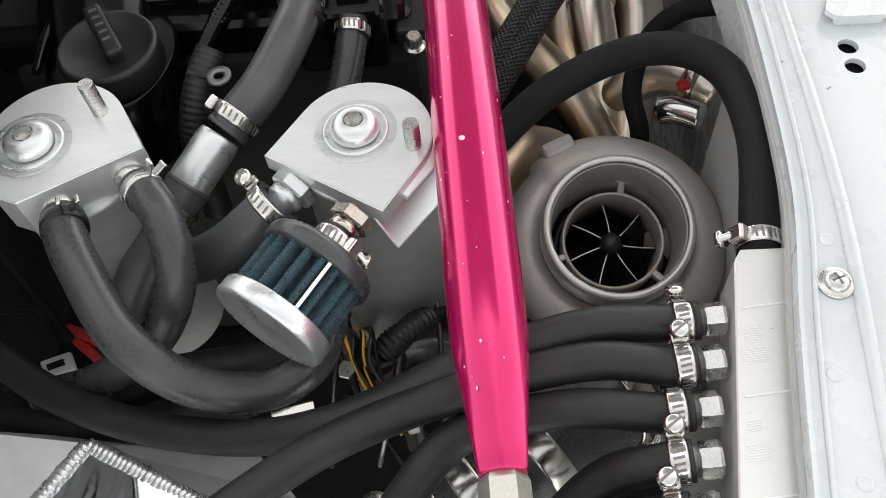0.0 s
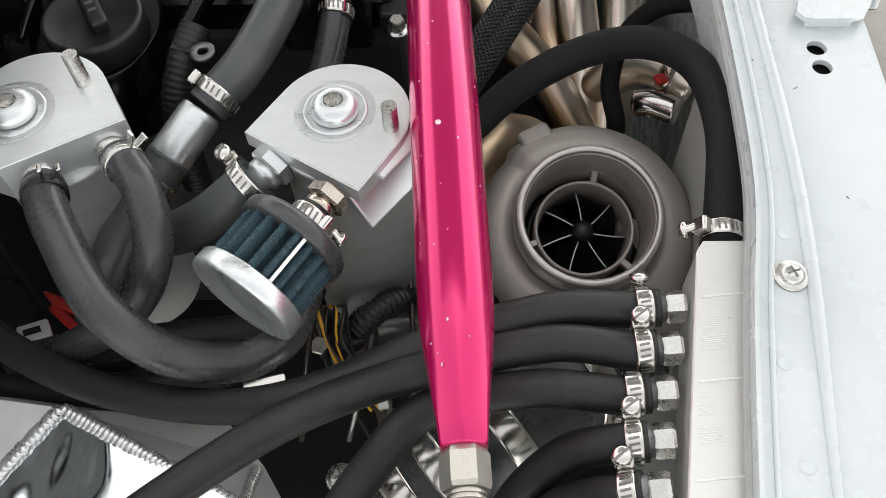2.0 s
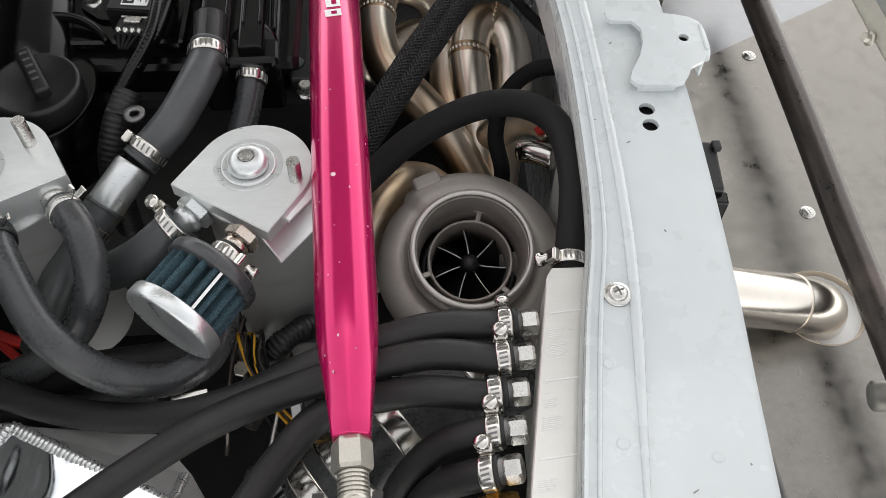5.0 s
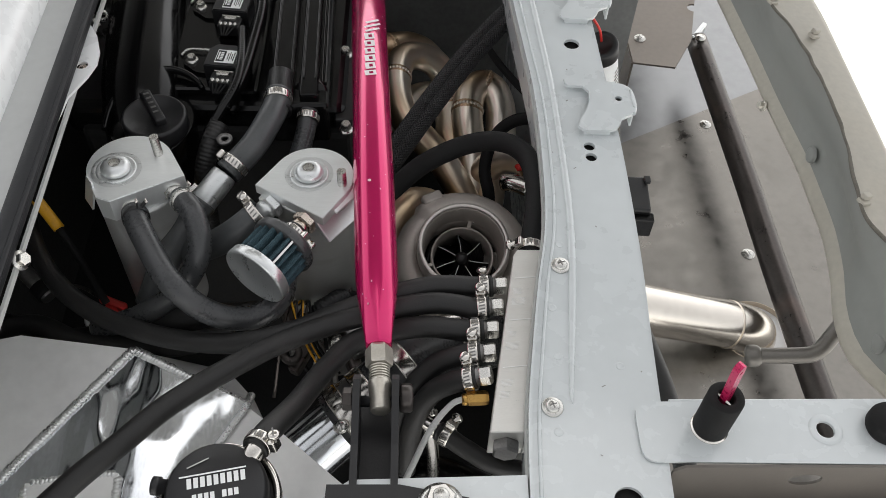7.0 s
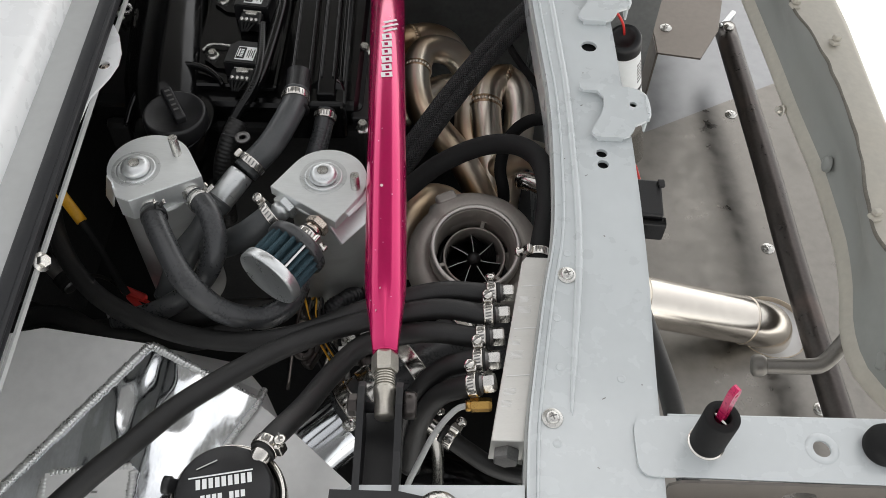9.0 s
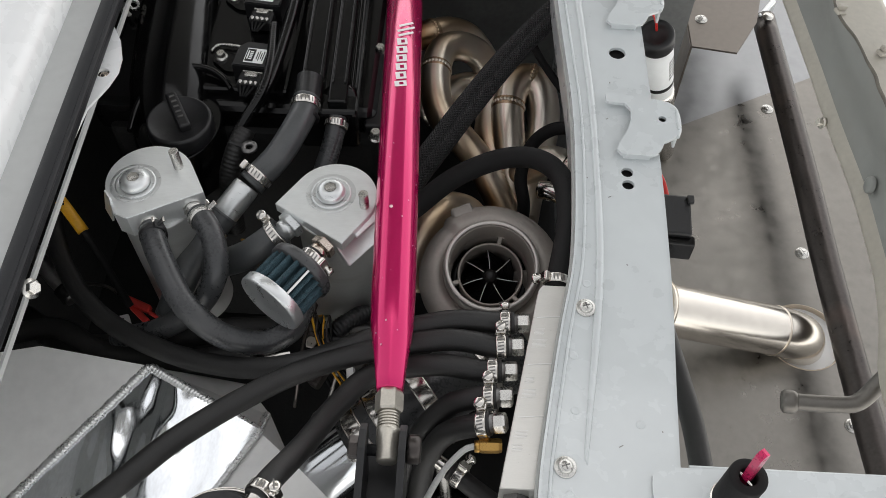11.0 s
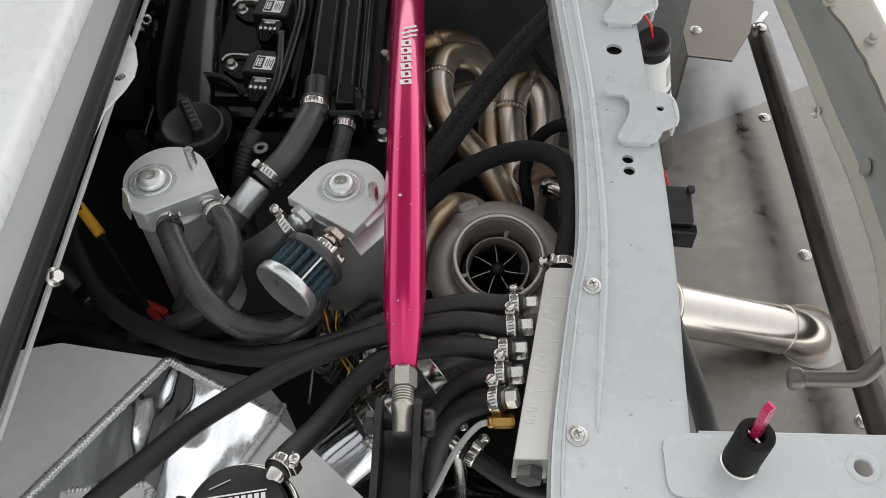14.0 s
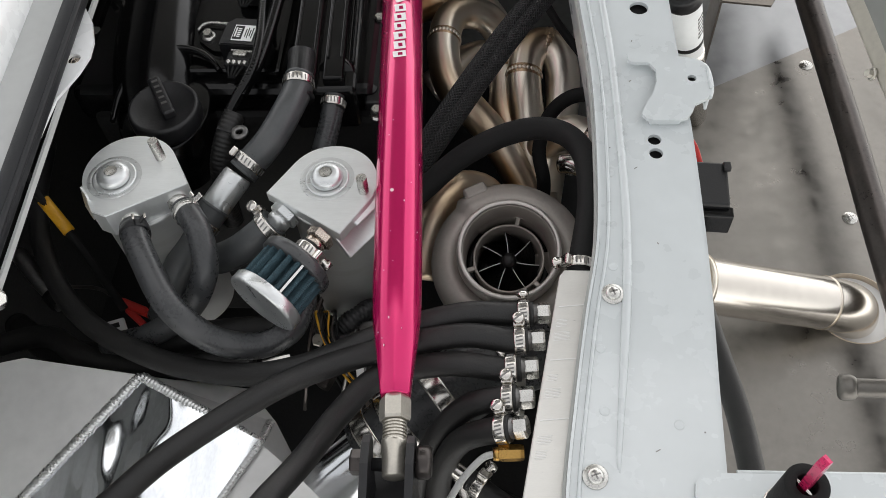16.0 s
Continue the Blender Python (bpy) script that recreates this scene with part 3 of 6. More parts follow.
    t = thing("strut_tower", "pale painted strut tower plate beside the clevis", "car body panel", (0.15, 0.1, 0.84), kind="structure")
    part("plate", plate([(-0.02, -0.02), (0.249, -0.02), (0.2535, 0.197), (0.11, 0.193), (-0.02, 0.10)], (), 0.842, 0.8495), M_PAINT, t)
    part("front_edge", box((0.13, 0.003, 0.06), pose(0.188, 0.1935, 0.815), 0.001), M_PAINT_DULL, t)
    h = thing("tower_bolt", "large plated flange nut on the strut tower", "nut", (0.182, 0.168, 0.857))
    part("flange", lathe([(0, 0), (0.0185, 0), (0.0185, 0.002), (0.013, 0.005), (0, 0.005)], 28, pose(0.182, 0.168, 0.857)), M_STEEL, h)
    part("nut", hexagon(0.0125, 0.013, pose(0.182, 0.168, 0.8615, 0, 0, 12)), M_STEEL, h)
    part("stud", lathe([(0, 0), (0.0065, 0), (0.0065, 0.003), (0.0055, 0.004), (0, 0.004)], 18, pose(0.182, 0.168, 0.8742)), M_STEEL, h)


strut_bar()


# ---- cowl side edge: seal, flange, pale panel ----
def wing_edge():
    e = thing("wing_edge", "pale wing edge with a black rubber weather seal", "car body panel", (-0.24, 0.5, 0.9), kind="structure")
    x = lambda y: -0.178 - 0.034 * (y - 0.2)
    ys = [-0.1 + 0.1 * i for i in range(17)]
    part("seal", tube([(x(y) - 0.008, y, 0.921) for y in ys], 0.0105, 14, 2), M_RUBBER_SEAL, e, "black rubber weather seal")
    part("sheet_edge", plate([(x(-0.1) + 0.0005, -0.1), (x(1.5) + 0.0005, 1.5), (x(1.5) + 0.0030, 1.5), (x(-0.1) + 0.0030, -0.1)], (), 0.903, 0.9095), M_GUTTER, e, "pale painted sheet edge under the seal")
    part("seal_bead", tube([(x(y) + 0.0005, y, 0.9275) for y in ys], 0.0028, 10, 2), M_RUBBER_SEAL, e)
    fl = [(x(-0.1) - 0.014, -0.1), (x(1.5) - 0.014, 1.5), (x(1.5) - 0.055, 1.5), (x(-0.1) - 0.055, -0.1)]
    part("gutter", plate(fl, (), 0.915, 0.922), M_GUTTER, e)
    bm = bmesh.new()
    prof = [(-0.050, 0.921), (-0.050, 0.940), (-0.053, 0.950), (-0.060, 0.957), (-0.075, 0.962), (-0.15, 0.972), (-0.30, 0.970), (-0.45, 0.94), (-0.46, 0.60)]
    rows = [[bm.verts.new((x(y) + p, y, z)) for p, z in prof] for y in (-0.6, -0.1, 0.3, 0.7, 1.1, 1.6)]
    for a, b in zip(rows, rows[1:]):
        for j in range(len(prof) - 1):
            bm.faces.new((a[j], b[j], b[j + 1], a[j + 1])).smooth = True
    bmesh.ops.recalc_face_normals(bm, faces=bm.faces)
    part("outer_skin", bm, M_WHITE, e)
    h = thing("hinge_flange", "white painted flange plate with a rusty bolt hole", "bracket", (-0.19, 0.62, 0.90))
    o = [(-0.215, 0.700), (-0.197, 0.697), (-0.184, 0.675), (-0.175, 0.648), (-0.1735, 0.628), (-0.178, 0.607), (-0.190, 0.575), (-0.192, 0.530), (-0.215, 0.520)]
    part("plate", plate(o, [ring(-0.188, 0.625, 0.0062)], 0.910, 0.913), M_WHITE, h)
    part("bolt", lathe([(0, 0), (0.0058, 0), (0.0058, 0.004), (0.003, 0.006), (0, 0.006)], 12, pose(-0.188, 0.625, 0.905)), M_COPPER, h)
    b = thing("edge_bolt", "small plated hex bolt under the seal", "bolt", (-0.178, 0.369, 0.905))
    part("washer", lathe([(0, 0), (0.009, 0), (0.009, 0.0015), (0, 0.0015)], 18, place((-0.180, 0.368, 0.908), (0.8, -0.1, 0.5))), M_STEEL, b)
    part("head", hexagon(0.0062, 0.006, place((-0.179, 0.368, 0.909), (0.8, -0.1, 0.5))), M_STEEL, b)


wing_edge()


# ---- hoses and clamps ----
def hose(pts, r, label, m=M_HOSE, group="", name="hose", n=8, seg=22):
    e = thing(name, label, "hose", pts[0][:3], group)
    part("wall", tube(pts, r, seg, n), m, e)
    for a, b in ((pts[0], pts[1]), (pts[-1], pts[-2])):
        d = (Vector(b[:3]) - Vector(a[:3])).normalized()
        part("end_ring", lathe([(r * 0.72, -0.0006), (r + 0.0002, -0.0006), (r + 0.0003, 0.0025), (r * 0.9, 0.003)], seg, place(a[:3], d)), m, e)
    return e


CLAMPS = {}


def clamp(p, d, r, up=(0, 0, 1), wide=0.0095):
    """A worm-drive hose clamp round a hose of radius r at p, with its screw towards up."""
    key = round(r, 4)
    m = place(p, d, up)
    if key in CLAMPS:
        return copy_thing(CLAMPS[key], m)
    e = thing("hose_clamp", "bright worm-drive hose clamp with a slotted band", "hose clamp", group="worm-drive hose clamps")
    R = r + 0.0009
    w = wide / 2
    band = part("band", lathe([(r - 0.0005, -w), (R, -w), (R + 0.0003, -w * 0.8), (R + 0.0003, w * 0.8), (R, w), (r - 0.0005, w)], 36, closed=True), M_CHROME, e)
    for i in range(24):
        a = 2 * math.pi * (i + 0.5) / 24
        if 0.5 < a < 2 * math.pi - 0.5:
            part("slot", box((0.0006, 0.0014, wide * 0.6), pose((R + 0.0002) * math.cos(a), (R + 0.0002) * math.sin(a), 0, 0, 0, math.degrees(a)) @ pose(0, 0, 0, 8)), M_STEEL_DARK, band)
    part("housing", box((0.0065, 0.011, wide * 1.1), pose(R + 0.003, 0, 0), 0.0018, segs=3), M_CHROME, e)
    ms = place((R + 0.0046, -0.003, 0), (0.2, -1, 0))
    sc = part("screw", lathe([(0, 0), (0.0026, 0), (0.0026, 0.005), (0.0050, 0.005), (0.0056, 0.0065), (0.0054, 0.0085), (0.0036, 0.0098), (0, 0.0102)], 20, ms), M_CHROME, e)
    part("slot", box((0.0095, 0.0013, 0.0012), ms @ pose(0, 0, 0.0099, 0, 0, 35)), M_STEEL_DARK, sc)
    e.matrix_basis = m
    CLAMPS[key] = e
    return e


HR = 0.0106
G = "vacuum hoses at the manifold block"
runs = [
    [(0.239, 0.4125, 0.817), (0.224, 0.412, 0.816), (0.176, 0.409, 0.820), (0.108, 0.391, 0.813), (0.040, 0.369, 0.797), (-0.028, 0.372, 0.772), (-0.114, 0.396, 0.755), (-0.197, 0.443, 0.742), (-0.258, 0.512, 0.732), (-0.300, 0.598, 0.722), (-0.33, 0.70, 0.70)],
    [(0.234, 0.3865, 0.817), (0.222, 0.386, 0.816), (0.177, 0.389, 0.820), (0.109, 0.377, 0.814), (0.043, 0.355, 0.807), (-0.006, 0.321, 0.812), (-0.055, 0.277, 0.819), (-0.089, 0.240, 0.819), (-0.127, 0.200, 0.816), (-0.19, 0.12, 0.81)],
    [(0.228, 0.3615, 0.815), (0.213, 0.361, 0.814), (0.166, 0.365, 0.814), (0.109, 0.357, 0.803), (0.079, 0.323, 0.805), (0.058, 0.276, 0.824), (0.0395, 0.232, 0.853), (0.0325, 0.216, 0.856)],
    [(0.224, 0.3345, 0.816), (0.212, 0.3345, 0.814), (0.184, 0.333, 0.800), (0.159, 0.320, 0.770), (0.142, 0.299, 0.730), (0.133, 0.278, 0.660)],
    [(0.219, 0.3080, 0.817), (0.207, 0.308, 0.813), (0.179, 0.307, 0.790), (0.162, 0.296, 0.750), (0.154, 0.276, 0.690)],
]
for k, r in enumerate(runs):
    hose(r, HR, "black rubber vacuum hose pushed on the manifold block", M_HOSE, G)
    d = Vector(r[1]) - Vector(r[0])
    clamp(Vector(r[0]) + d * 0.55, d, HR + 0.0004, (0.0, 1.0, 0.30) if k in (1, 3, 4) else (0.0, 1.0, -0.55))


def manifold_block():
    e = thing("manifold_block", "machined aluminium vacuum manifold block along the rail", "manifold block", (0.26, 0.34, 0.80))
    o = [(0.2270, 0.2440), (0.2580, 0.2440), (0.2600, 0.262), (0.292, 0.440), (0.2915, 0.4475), (0.2660, 0.4475), (0.2610, 0.4400)]
    body = plate(o, (), 0.792, 0.8325)
    bmesh.ops.bevel(body, geom=[q for q in body.edges if q.calc_length() > 0.01], offset=0.0008, segments=1, affect="EDGES")
    b = part("body", body, M_BLOCK, e)
    for y in (0.412, 0.362, 0.310):
        x = 0.2275 + (y - 0.245) * 0.174
        part("machining_line", box((0.027, 0.0010, 0.0005), pose(x + 0.0165, y, 0.8327, 0, 0, 6)), M_ALU_FLAT, b)
    for y0, n, w in ((0.3985, 6, 0.010), (0.3870, 7, 0.014), (0.3480, 5, 0.009), (0.3360, 7, 0.013), (0.2960, 6, 0.012), (0.2840, 6, 0.010)):
        for i in range(n):
            y = y0 - 0.0013 * i
            x = 0.2275 + (y - 0.245) * 0.174 + 0.003 + w / 2
            part("milling_mark", box((w - 0.001 * (i % 3), 0.0004, 0.0003), pose(x, y, 0.8326, 0, 0, 6)), M_ALU_FLAT, b)
    part("end_plug", hexagon(0.0125, 0.012, place((0.2425, 0.2445, 0.812), (-0.1, -1, 0))), M_STEEL_DARK, e)
    for r in runs:
        a = Vector(r[0])
        d = (a - Vector(r[1])).normalized()
        part("hose_barb", lathe([(0, -0.012), (0.0085, -0.012), (0.0085, 0.0035), (0, 0.0035)], 20, place(a, d)), M_STEEL_DARK, e)
        part("fitting_nut", hexagon(0.0095, 0.0112, place(a + d * 0.0035, d, (0, 0.3, 1))), M_STEEL, e)
    part("top_barb", lathe([(0, 0), (0.010, 0), (0.010, 0.012), (0, 0.012)], 20, place((0.280, 0.446, 0.816), (0.02, 1, 0.1))), M_STEEL, e)
    f = thing("brass_fitting", "small brass push-in fitting on the manifold block", "pipe fitting", (0.222, 0.292, 0.81))
    part("body", hexagon(0.0068, 0.020, place((0.210, 0.2905, 0.808), (1, 0.05, 0))), M_BRASS, f)
    part("collar", lathe([(0, 0), (0.0052, 0), (0.0058, 0.003), (0.0058, 0.006), (0, 0.006)], 18, place((0.2055, 0.290, 0.807), (1, 0.05, 0))), M_BRASS, f)
    hose([(0.209, 0.2905, 0.808), (0.196, 0.287, 0.803), (0.178, 0.270, 0.79), (0.163, 0.245, 0.775), (0.152, 0.222, 0.765), (0.146, 0.19, 0.75)], 0.0029, "thin milky plastic pressure line", M_CLEARPIPE, name="plastic_line")


manifold_block()

hose([(0.280, 0.452, 0.817), (0.2835, 0.470, 0.821), (0.2935, 0.535, 0.824), (0.289, 0.598, 0.815), (0.262, 0.632, 0.805), (0.221, 0.638, 0.793), (0.173, 0.620, 0.779), (0.136, 0.598, 0.757), (0.10, 0.566, 0.742), (0.06, 0.52, 0.71)], 0.0118, "thick matt black rubber hose arching over the turbo", M_HOSE_MATT)
clamp((0.2815, 0.460, 0.8190), (0.1, 1, 0.1), 0.0122, (-0.9, 0.1, 0.6))
hose([(0.262, 0.672, 0.60), (0.262, 0.678, 0.66), (0.256, 0.706, 0.685), (0.266, 0.728, 0.718), (0.291, 0.731, 0.748), (0.330, 0.715, 0.768)], 0.0082, "black rubber coolant hose looping behind the turbo", M_HOSE_MATT)
for dx in (0.0, 0.0165):
    hose([(0.33 + dx, 0.955, 0.800), (0.290 + dx, 0.905, 0.797), (0.231 + dx, 0.832, 0.780), (0.179 + dx, 0.757, 0.760), (0.136 + dx, 0.688, 0.742), (0.102 + dx, 0.638, 0.722), (0.06 + dx, 0.57, 0.69)], 0.0098, "black braided sleeve over a line beside the manifold", M_BRAID, "braided lines", "braided_line")
hose([(0.255, 0.955, 0.70), (0.262, 0.93, 0.72), (0.285, 0.86, 0.73), (0.315, 0.79, 0.74), (0.345, 0.74, 0.75)], 0.0052, "thin black rubber line along the inner wing", M_HOSE_MATT)


# ---- catch cans ----
def catch_can(c, front, z, depth, r, label, chamfer, thick):
    """A can with a thick lid: round at the back, flat in front, a button-head bolt on top."""
    e = thing("catch_can", label, "catch can", (c[0], c[1], z - 0.14), "aluminium catch cans")
    f = Vector((front[0], front[1])).normalized()
    sd = Vector((-f.y, f.x))
    o = []
    for i in range(25):
        a = math.pi * i / 24
        o.append(Vector(c) + r * (math.cos(a) * sd - math.sin(a) * f))
    tail = [-sd * r + f * depth, sd * r + f * depth]
    if chamfer:
        o += [Vector(c) - sd * r + f * (depth - 0.012), Vector(c) - sd * (r - 0.010) + f * depth, Vector(c) + tail[1]]
    else:
        o += [Vector(c) + q for q in tail]
    lid = plate([tuple(p) for p in o], (), z - thick, z)
    bmesh.ops.bevel(lid, geom=[q for q in lid.edges if abs(q.verts[0].co.z - q.verts[1].co.z) < 1e-5 and len(q.link_faces) == 2 and q.calc_face_angle(0) > 1], offset=0.0007, segments=2, affect="EDGES")
    part("lid", lid, M_LID, e, "thick machined aluminium lid")
    part("can", lathe([(0, -0.225), (r - 0.003, -0.225), (r - 0.001, -0.221), (r - 0.001, -thick - 0.004), (r, -thick - 0.003), (r, -thick + 0.001), (0, -thick + 0.001)], 48, pose(c[0], c[1], z)), M_CAN, e)
    return e, f, sd


def lid_bolt(p):
    e = thing("button_bolt", "bright button-head socket bolt with a dished washer", "bolt", p, "lid bolts")
    part("washer", lathe([(0, 0), (0.0205, 0), (0.0205, 0.0008), (0.0185, 0.0014), (0.0165, 0.0004), (0.0125, 0.0012), (0, 0.0012)], 32, pose(*p)), M_ALU, e)
    part("counterbore", lathe([(0.0205, 0.0001), (0.0222, 0.0004), (0.0235, 0.0004), (0.0255, 0.0001)], 36, pose(*p)), M_ALU, e)
    part("head", lathe([(0.0150, 0.0012), (0.0154, 0.0022), (0.0148, 0.0052), (0.0122, 0.0086), (0.0085, 0.0102), (0.0062, 0.0104)], 32, pose(*p)), M_ALU, e)
    part("socket", lathe([(0.0062, 0.0104), (0.0060, 0.0104), (0.0058, 0.0060), (0, 0.0055)], 6, pose(*p), smooth=False), M_STEEL, e)
    return e


def lid_stud(p, h=0.024, lean=(0.0, 0.0, 1.0)):
    e = thing("threaded_stud", "short plated threaded stud standing in the lid", "stud", p, "lid studs")
    part("thread", tube([tuple(Vector(p) + Vector(lean) * 0.0005 * i) + (0.0044 + (0.0005 if i % 3 == 0 else 0),) for i in range(int(h / 0.0005))], 0.0045, 16, 0), M_STEEL, e)
    return e


def an_fitting(a, d, r=0.0105, m=M_STEEL):
    """A hexagon and a collar that leave a lid along d."""
    e = thing("hose_fitting", "plated hexagonal hose fitting screwed into the lid", "pipe fitting", a, "lid fittings")
    d = Vector(d).normalized()
    part("hex", hexagon(r * 1.15, 0.009, place(a, d, (0, 0, 1))), m, e)
    part("collar", lathe([(0, 0), (r * 0.9, 0), (r * 0.9, 0.006), (r * 0.75, 0.007), (r * 0.75, 0.012), (0, 0.012)], 22, place(Vector(a) + d * 0.009, d)), m, e)
    return e


can_a, fa, sa = catch_can((-0.1340, 0.5370), (0.49, -0.87), 0.855, 0.040, 0.0440, "round aluminium catch can with a machined lid and two hoses", True, 0.030)
can_b, fb, sb = catch_can((0.054, 0.534), (-0.53, -0.85), 0.845, 0.042, 0.0430, "aluminium catch can with a small breather filter", False, 0.013)
lid_bolt((-0.1465, 0.5300, 0.8551))
lid_bolt((0.050, 0.537, 0.8451))
lid_stud((-0.1080, 0.5540, 0.855), 0.025)
lid_stud((0.0855, 0.523, 0.845), 0.020)
hose([(-0.1235, 0.4865, 0.838), (-0.118, 0.473, 0.841), (-0.105, 0.450, 0.838), (-0.078, 0.411, 0.824), (-0.044, 0.394, 0.797), (-0.008, 0.398, 0.778), (0.018, 0.413, 0.778), (0.026, 0.44, 0.775), (0.02, 0.47, 0.75)], 0.0125, "glossy black moulded hose from the catch can", M_HOSE_GLOSS, "catch can hoses")
hose([(-0.0810, 0.5065, 0.839), (-0.071, 0.4945, 0.842), (-0.060, 0.477, 0.838), (-0.056, 0.451, 0.818), (-0.078, 0.433, 0.782), (-0.124, 0.425, 0.745), (-0.18, 0.43, 0.71)], 0.0120, "glossy black moulded hose from the catch can", M_HOSE_GLOSS, "catch can hoses")
an_fitting((-0.133, 0.505, 0.836), (0.45, -0.87, 0.1))
an_fitting((-0.094, 0.524, 0.836), (0.55, -0.85, 0.1))


def spring_clip(p, d, r, up, m):
    e = thing("spring_clip", "small spring clip on the end of a rubber hose", "hose clip", p, "spring hose clips")
    q = place(p, d, up)
    band = part("band", lathe([(r - 0.0004, -0.0035), (r + 0.0010, -0.0035), (r + 0.0010, 0.0035), (r - 0.0004, 0.0035)], 32, q, closed=True), m, e)
    for k in (-1, 1):
        part("ear", box((0.0085, 0.0016, 0.006), q @ pose(r + 0.0038, 0.0036 * k, 0.001 * k, 0, 0, 20 * k), 0.0006), m, e)
        part("tip", box((0.0022, 0.0026, 0.0066), q @ pose(r + 0.0078, 0.0052 * k, 0.001 * k, 0, 0, 20 * k), 0.0008), M_CHROME, band)
    return e


spring_clip((-0.1195, 0.4780, 0.8400), (0.4, -0.9, 0.15), 0.0127, (0.5, 0.2, 1), M_BLACK_SATIN)
spring_clip((-0.0765, 0.5010, 0.8405), (0.6, -0.75, 0.15), 0.0122, (0.6, 0.5, 0.7), M_STEEL)
part("strap", plate([(-0.006, 0.0), (0.010, 0.0), (0.012, 0.040), (0.007, 0.052), (-0.003, 0.050)], (), -0.001, 0.001, place((-0.1800, 0.5180, 0.8250), (-0.75, -0.65, 0.1), (0.52, -0.80, -0.32)) @ pose(0, -0.01, 0)), M_LID, can_a, "rough-edged bent strap")
hose([(0.001, 0.499, 0.828), (-0.010, 0.492, 0.820), (-0.036, 0.486, 0.800), (-0.068, 0.494, 0.772), (-0.105, 0.515, 0.742), (-0.15, 0.54, 0.71)], 0.0150, "thick black moulded hose to the second catch can", M_HOSE_GREY, "catch can hoses")
an_fitting((0.0135, 0.5120, 0.8275), (-0.62, -0.75, -0.15), 0.0125, M_ALU)
clamp((-0.002, 0.4965, 0.8255), (-0.75, -0.48, -0.42), 0.0155, (-0.6, 0.8, 0.2))
hose([(0.002, 0.684, 0.829), (0.001, 0.668, 0.826), (-0.005, 0.640, 0.826), (-0.021, 0.604, 0.818), (-0.046, 0.577, 0.805)], 0.0152, "thick black rubber breather hose from the cam cover", M_HOSE_GREY, "breather hoses")
hose([(-0.0715, 0.5445, 0.790), (-0.085, 0.527, 0.781), (-0.108, 0.492, 0.757), (-0.13, 0.46, 0.715)], 0.0156, "black rubber hose below the metal joiner", M_HOSE_GREY, "breather hoses")
j = thing("hose_joiner", "bright aluminium tube joining two rubber hoses", "pipe joiner", (-0.055, 0.541, 0.80))
part("tube", lathe([(0, 0.0), (0.0138, 0.0), (0.0144, 0.001), (0.0150, 0.002), (0.0150, 0.033), (0.0144, 0.0345), (0.0138, 0.036), (0, 0.036)], 40, place((-0.0745, 0.5415, 0.7880), (0.56, 0.74, 0.37)) @ Matrix.Diagonal((1, 1, 1.22, 1))), M_ALU, j)
clamp((-0.0395, 0.5840, 0.8095), (0.60, 0.72, 0.34), 0.0156, (-0.8, 0.6, 0.25))
clamp((-0.0825, 0.5300, 0.7830), (0.62, 0.70, 0.38), 0.0160, (-0.8, 0.5, -0.4))
hose([(0.036, 0.676, 0.808), (0.0345, 0.662, 0.802), (0.031, 0.643, 0.793), (0.024, 0.622, 0.778), (0.01, 0.60, 0.74)], 0.0115, "short black hose from the cam cover", M_HOSE_GLOSS, "breather hoses")
clamp((0.0353, 0.6685, 0.8048), (0.1, 1, 0.35), 0.012, (-0.4, -0.3, -1))
clamp((0.0015, 0.6755, 0.8275), (0, 1, 0.2), 0.0153, (0, -0.2, -1))


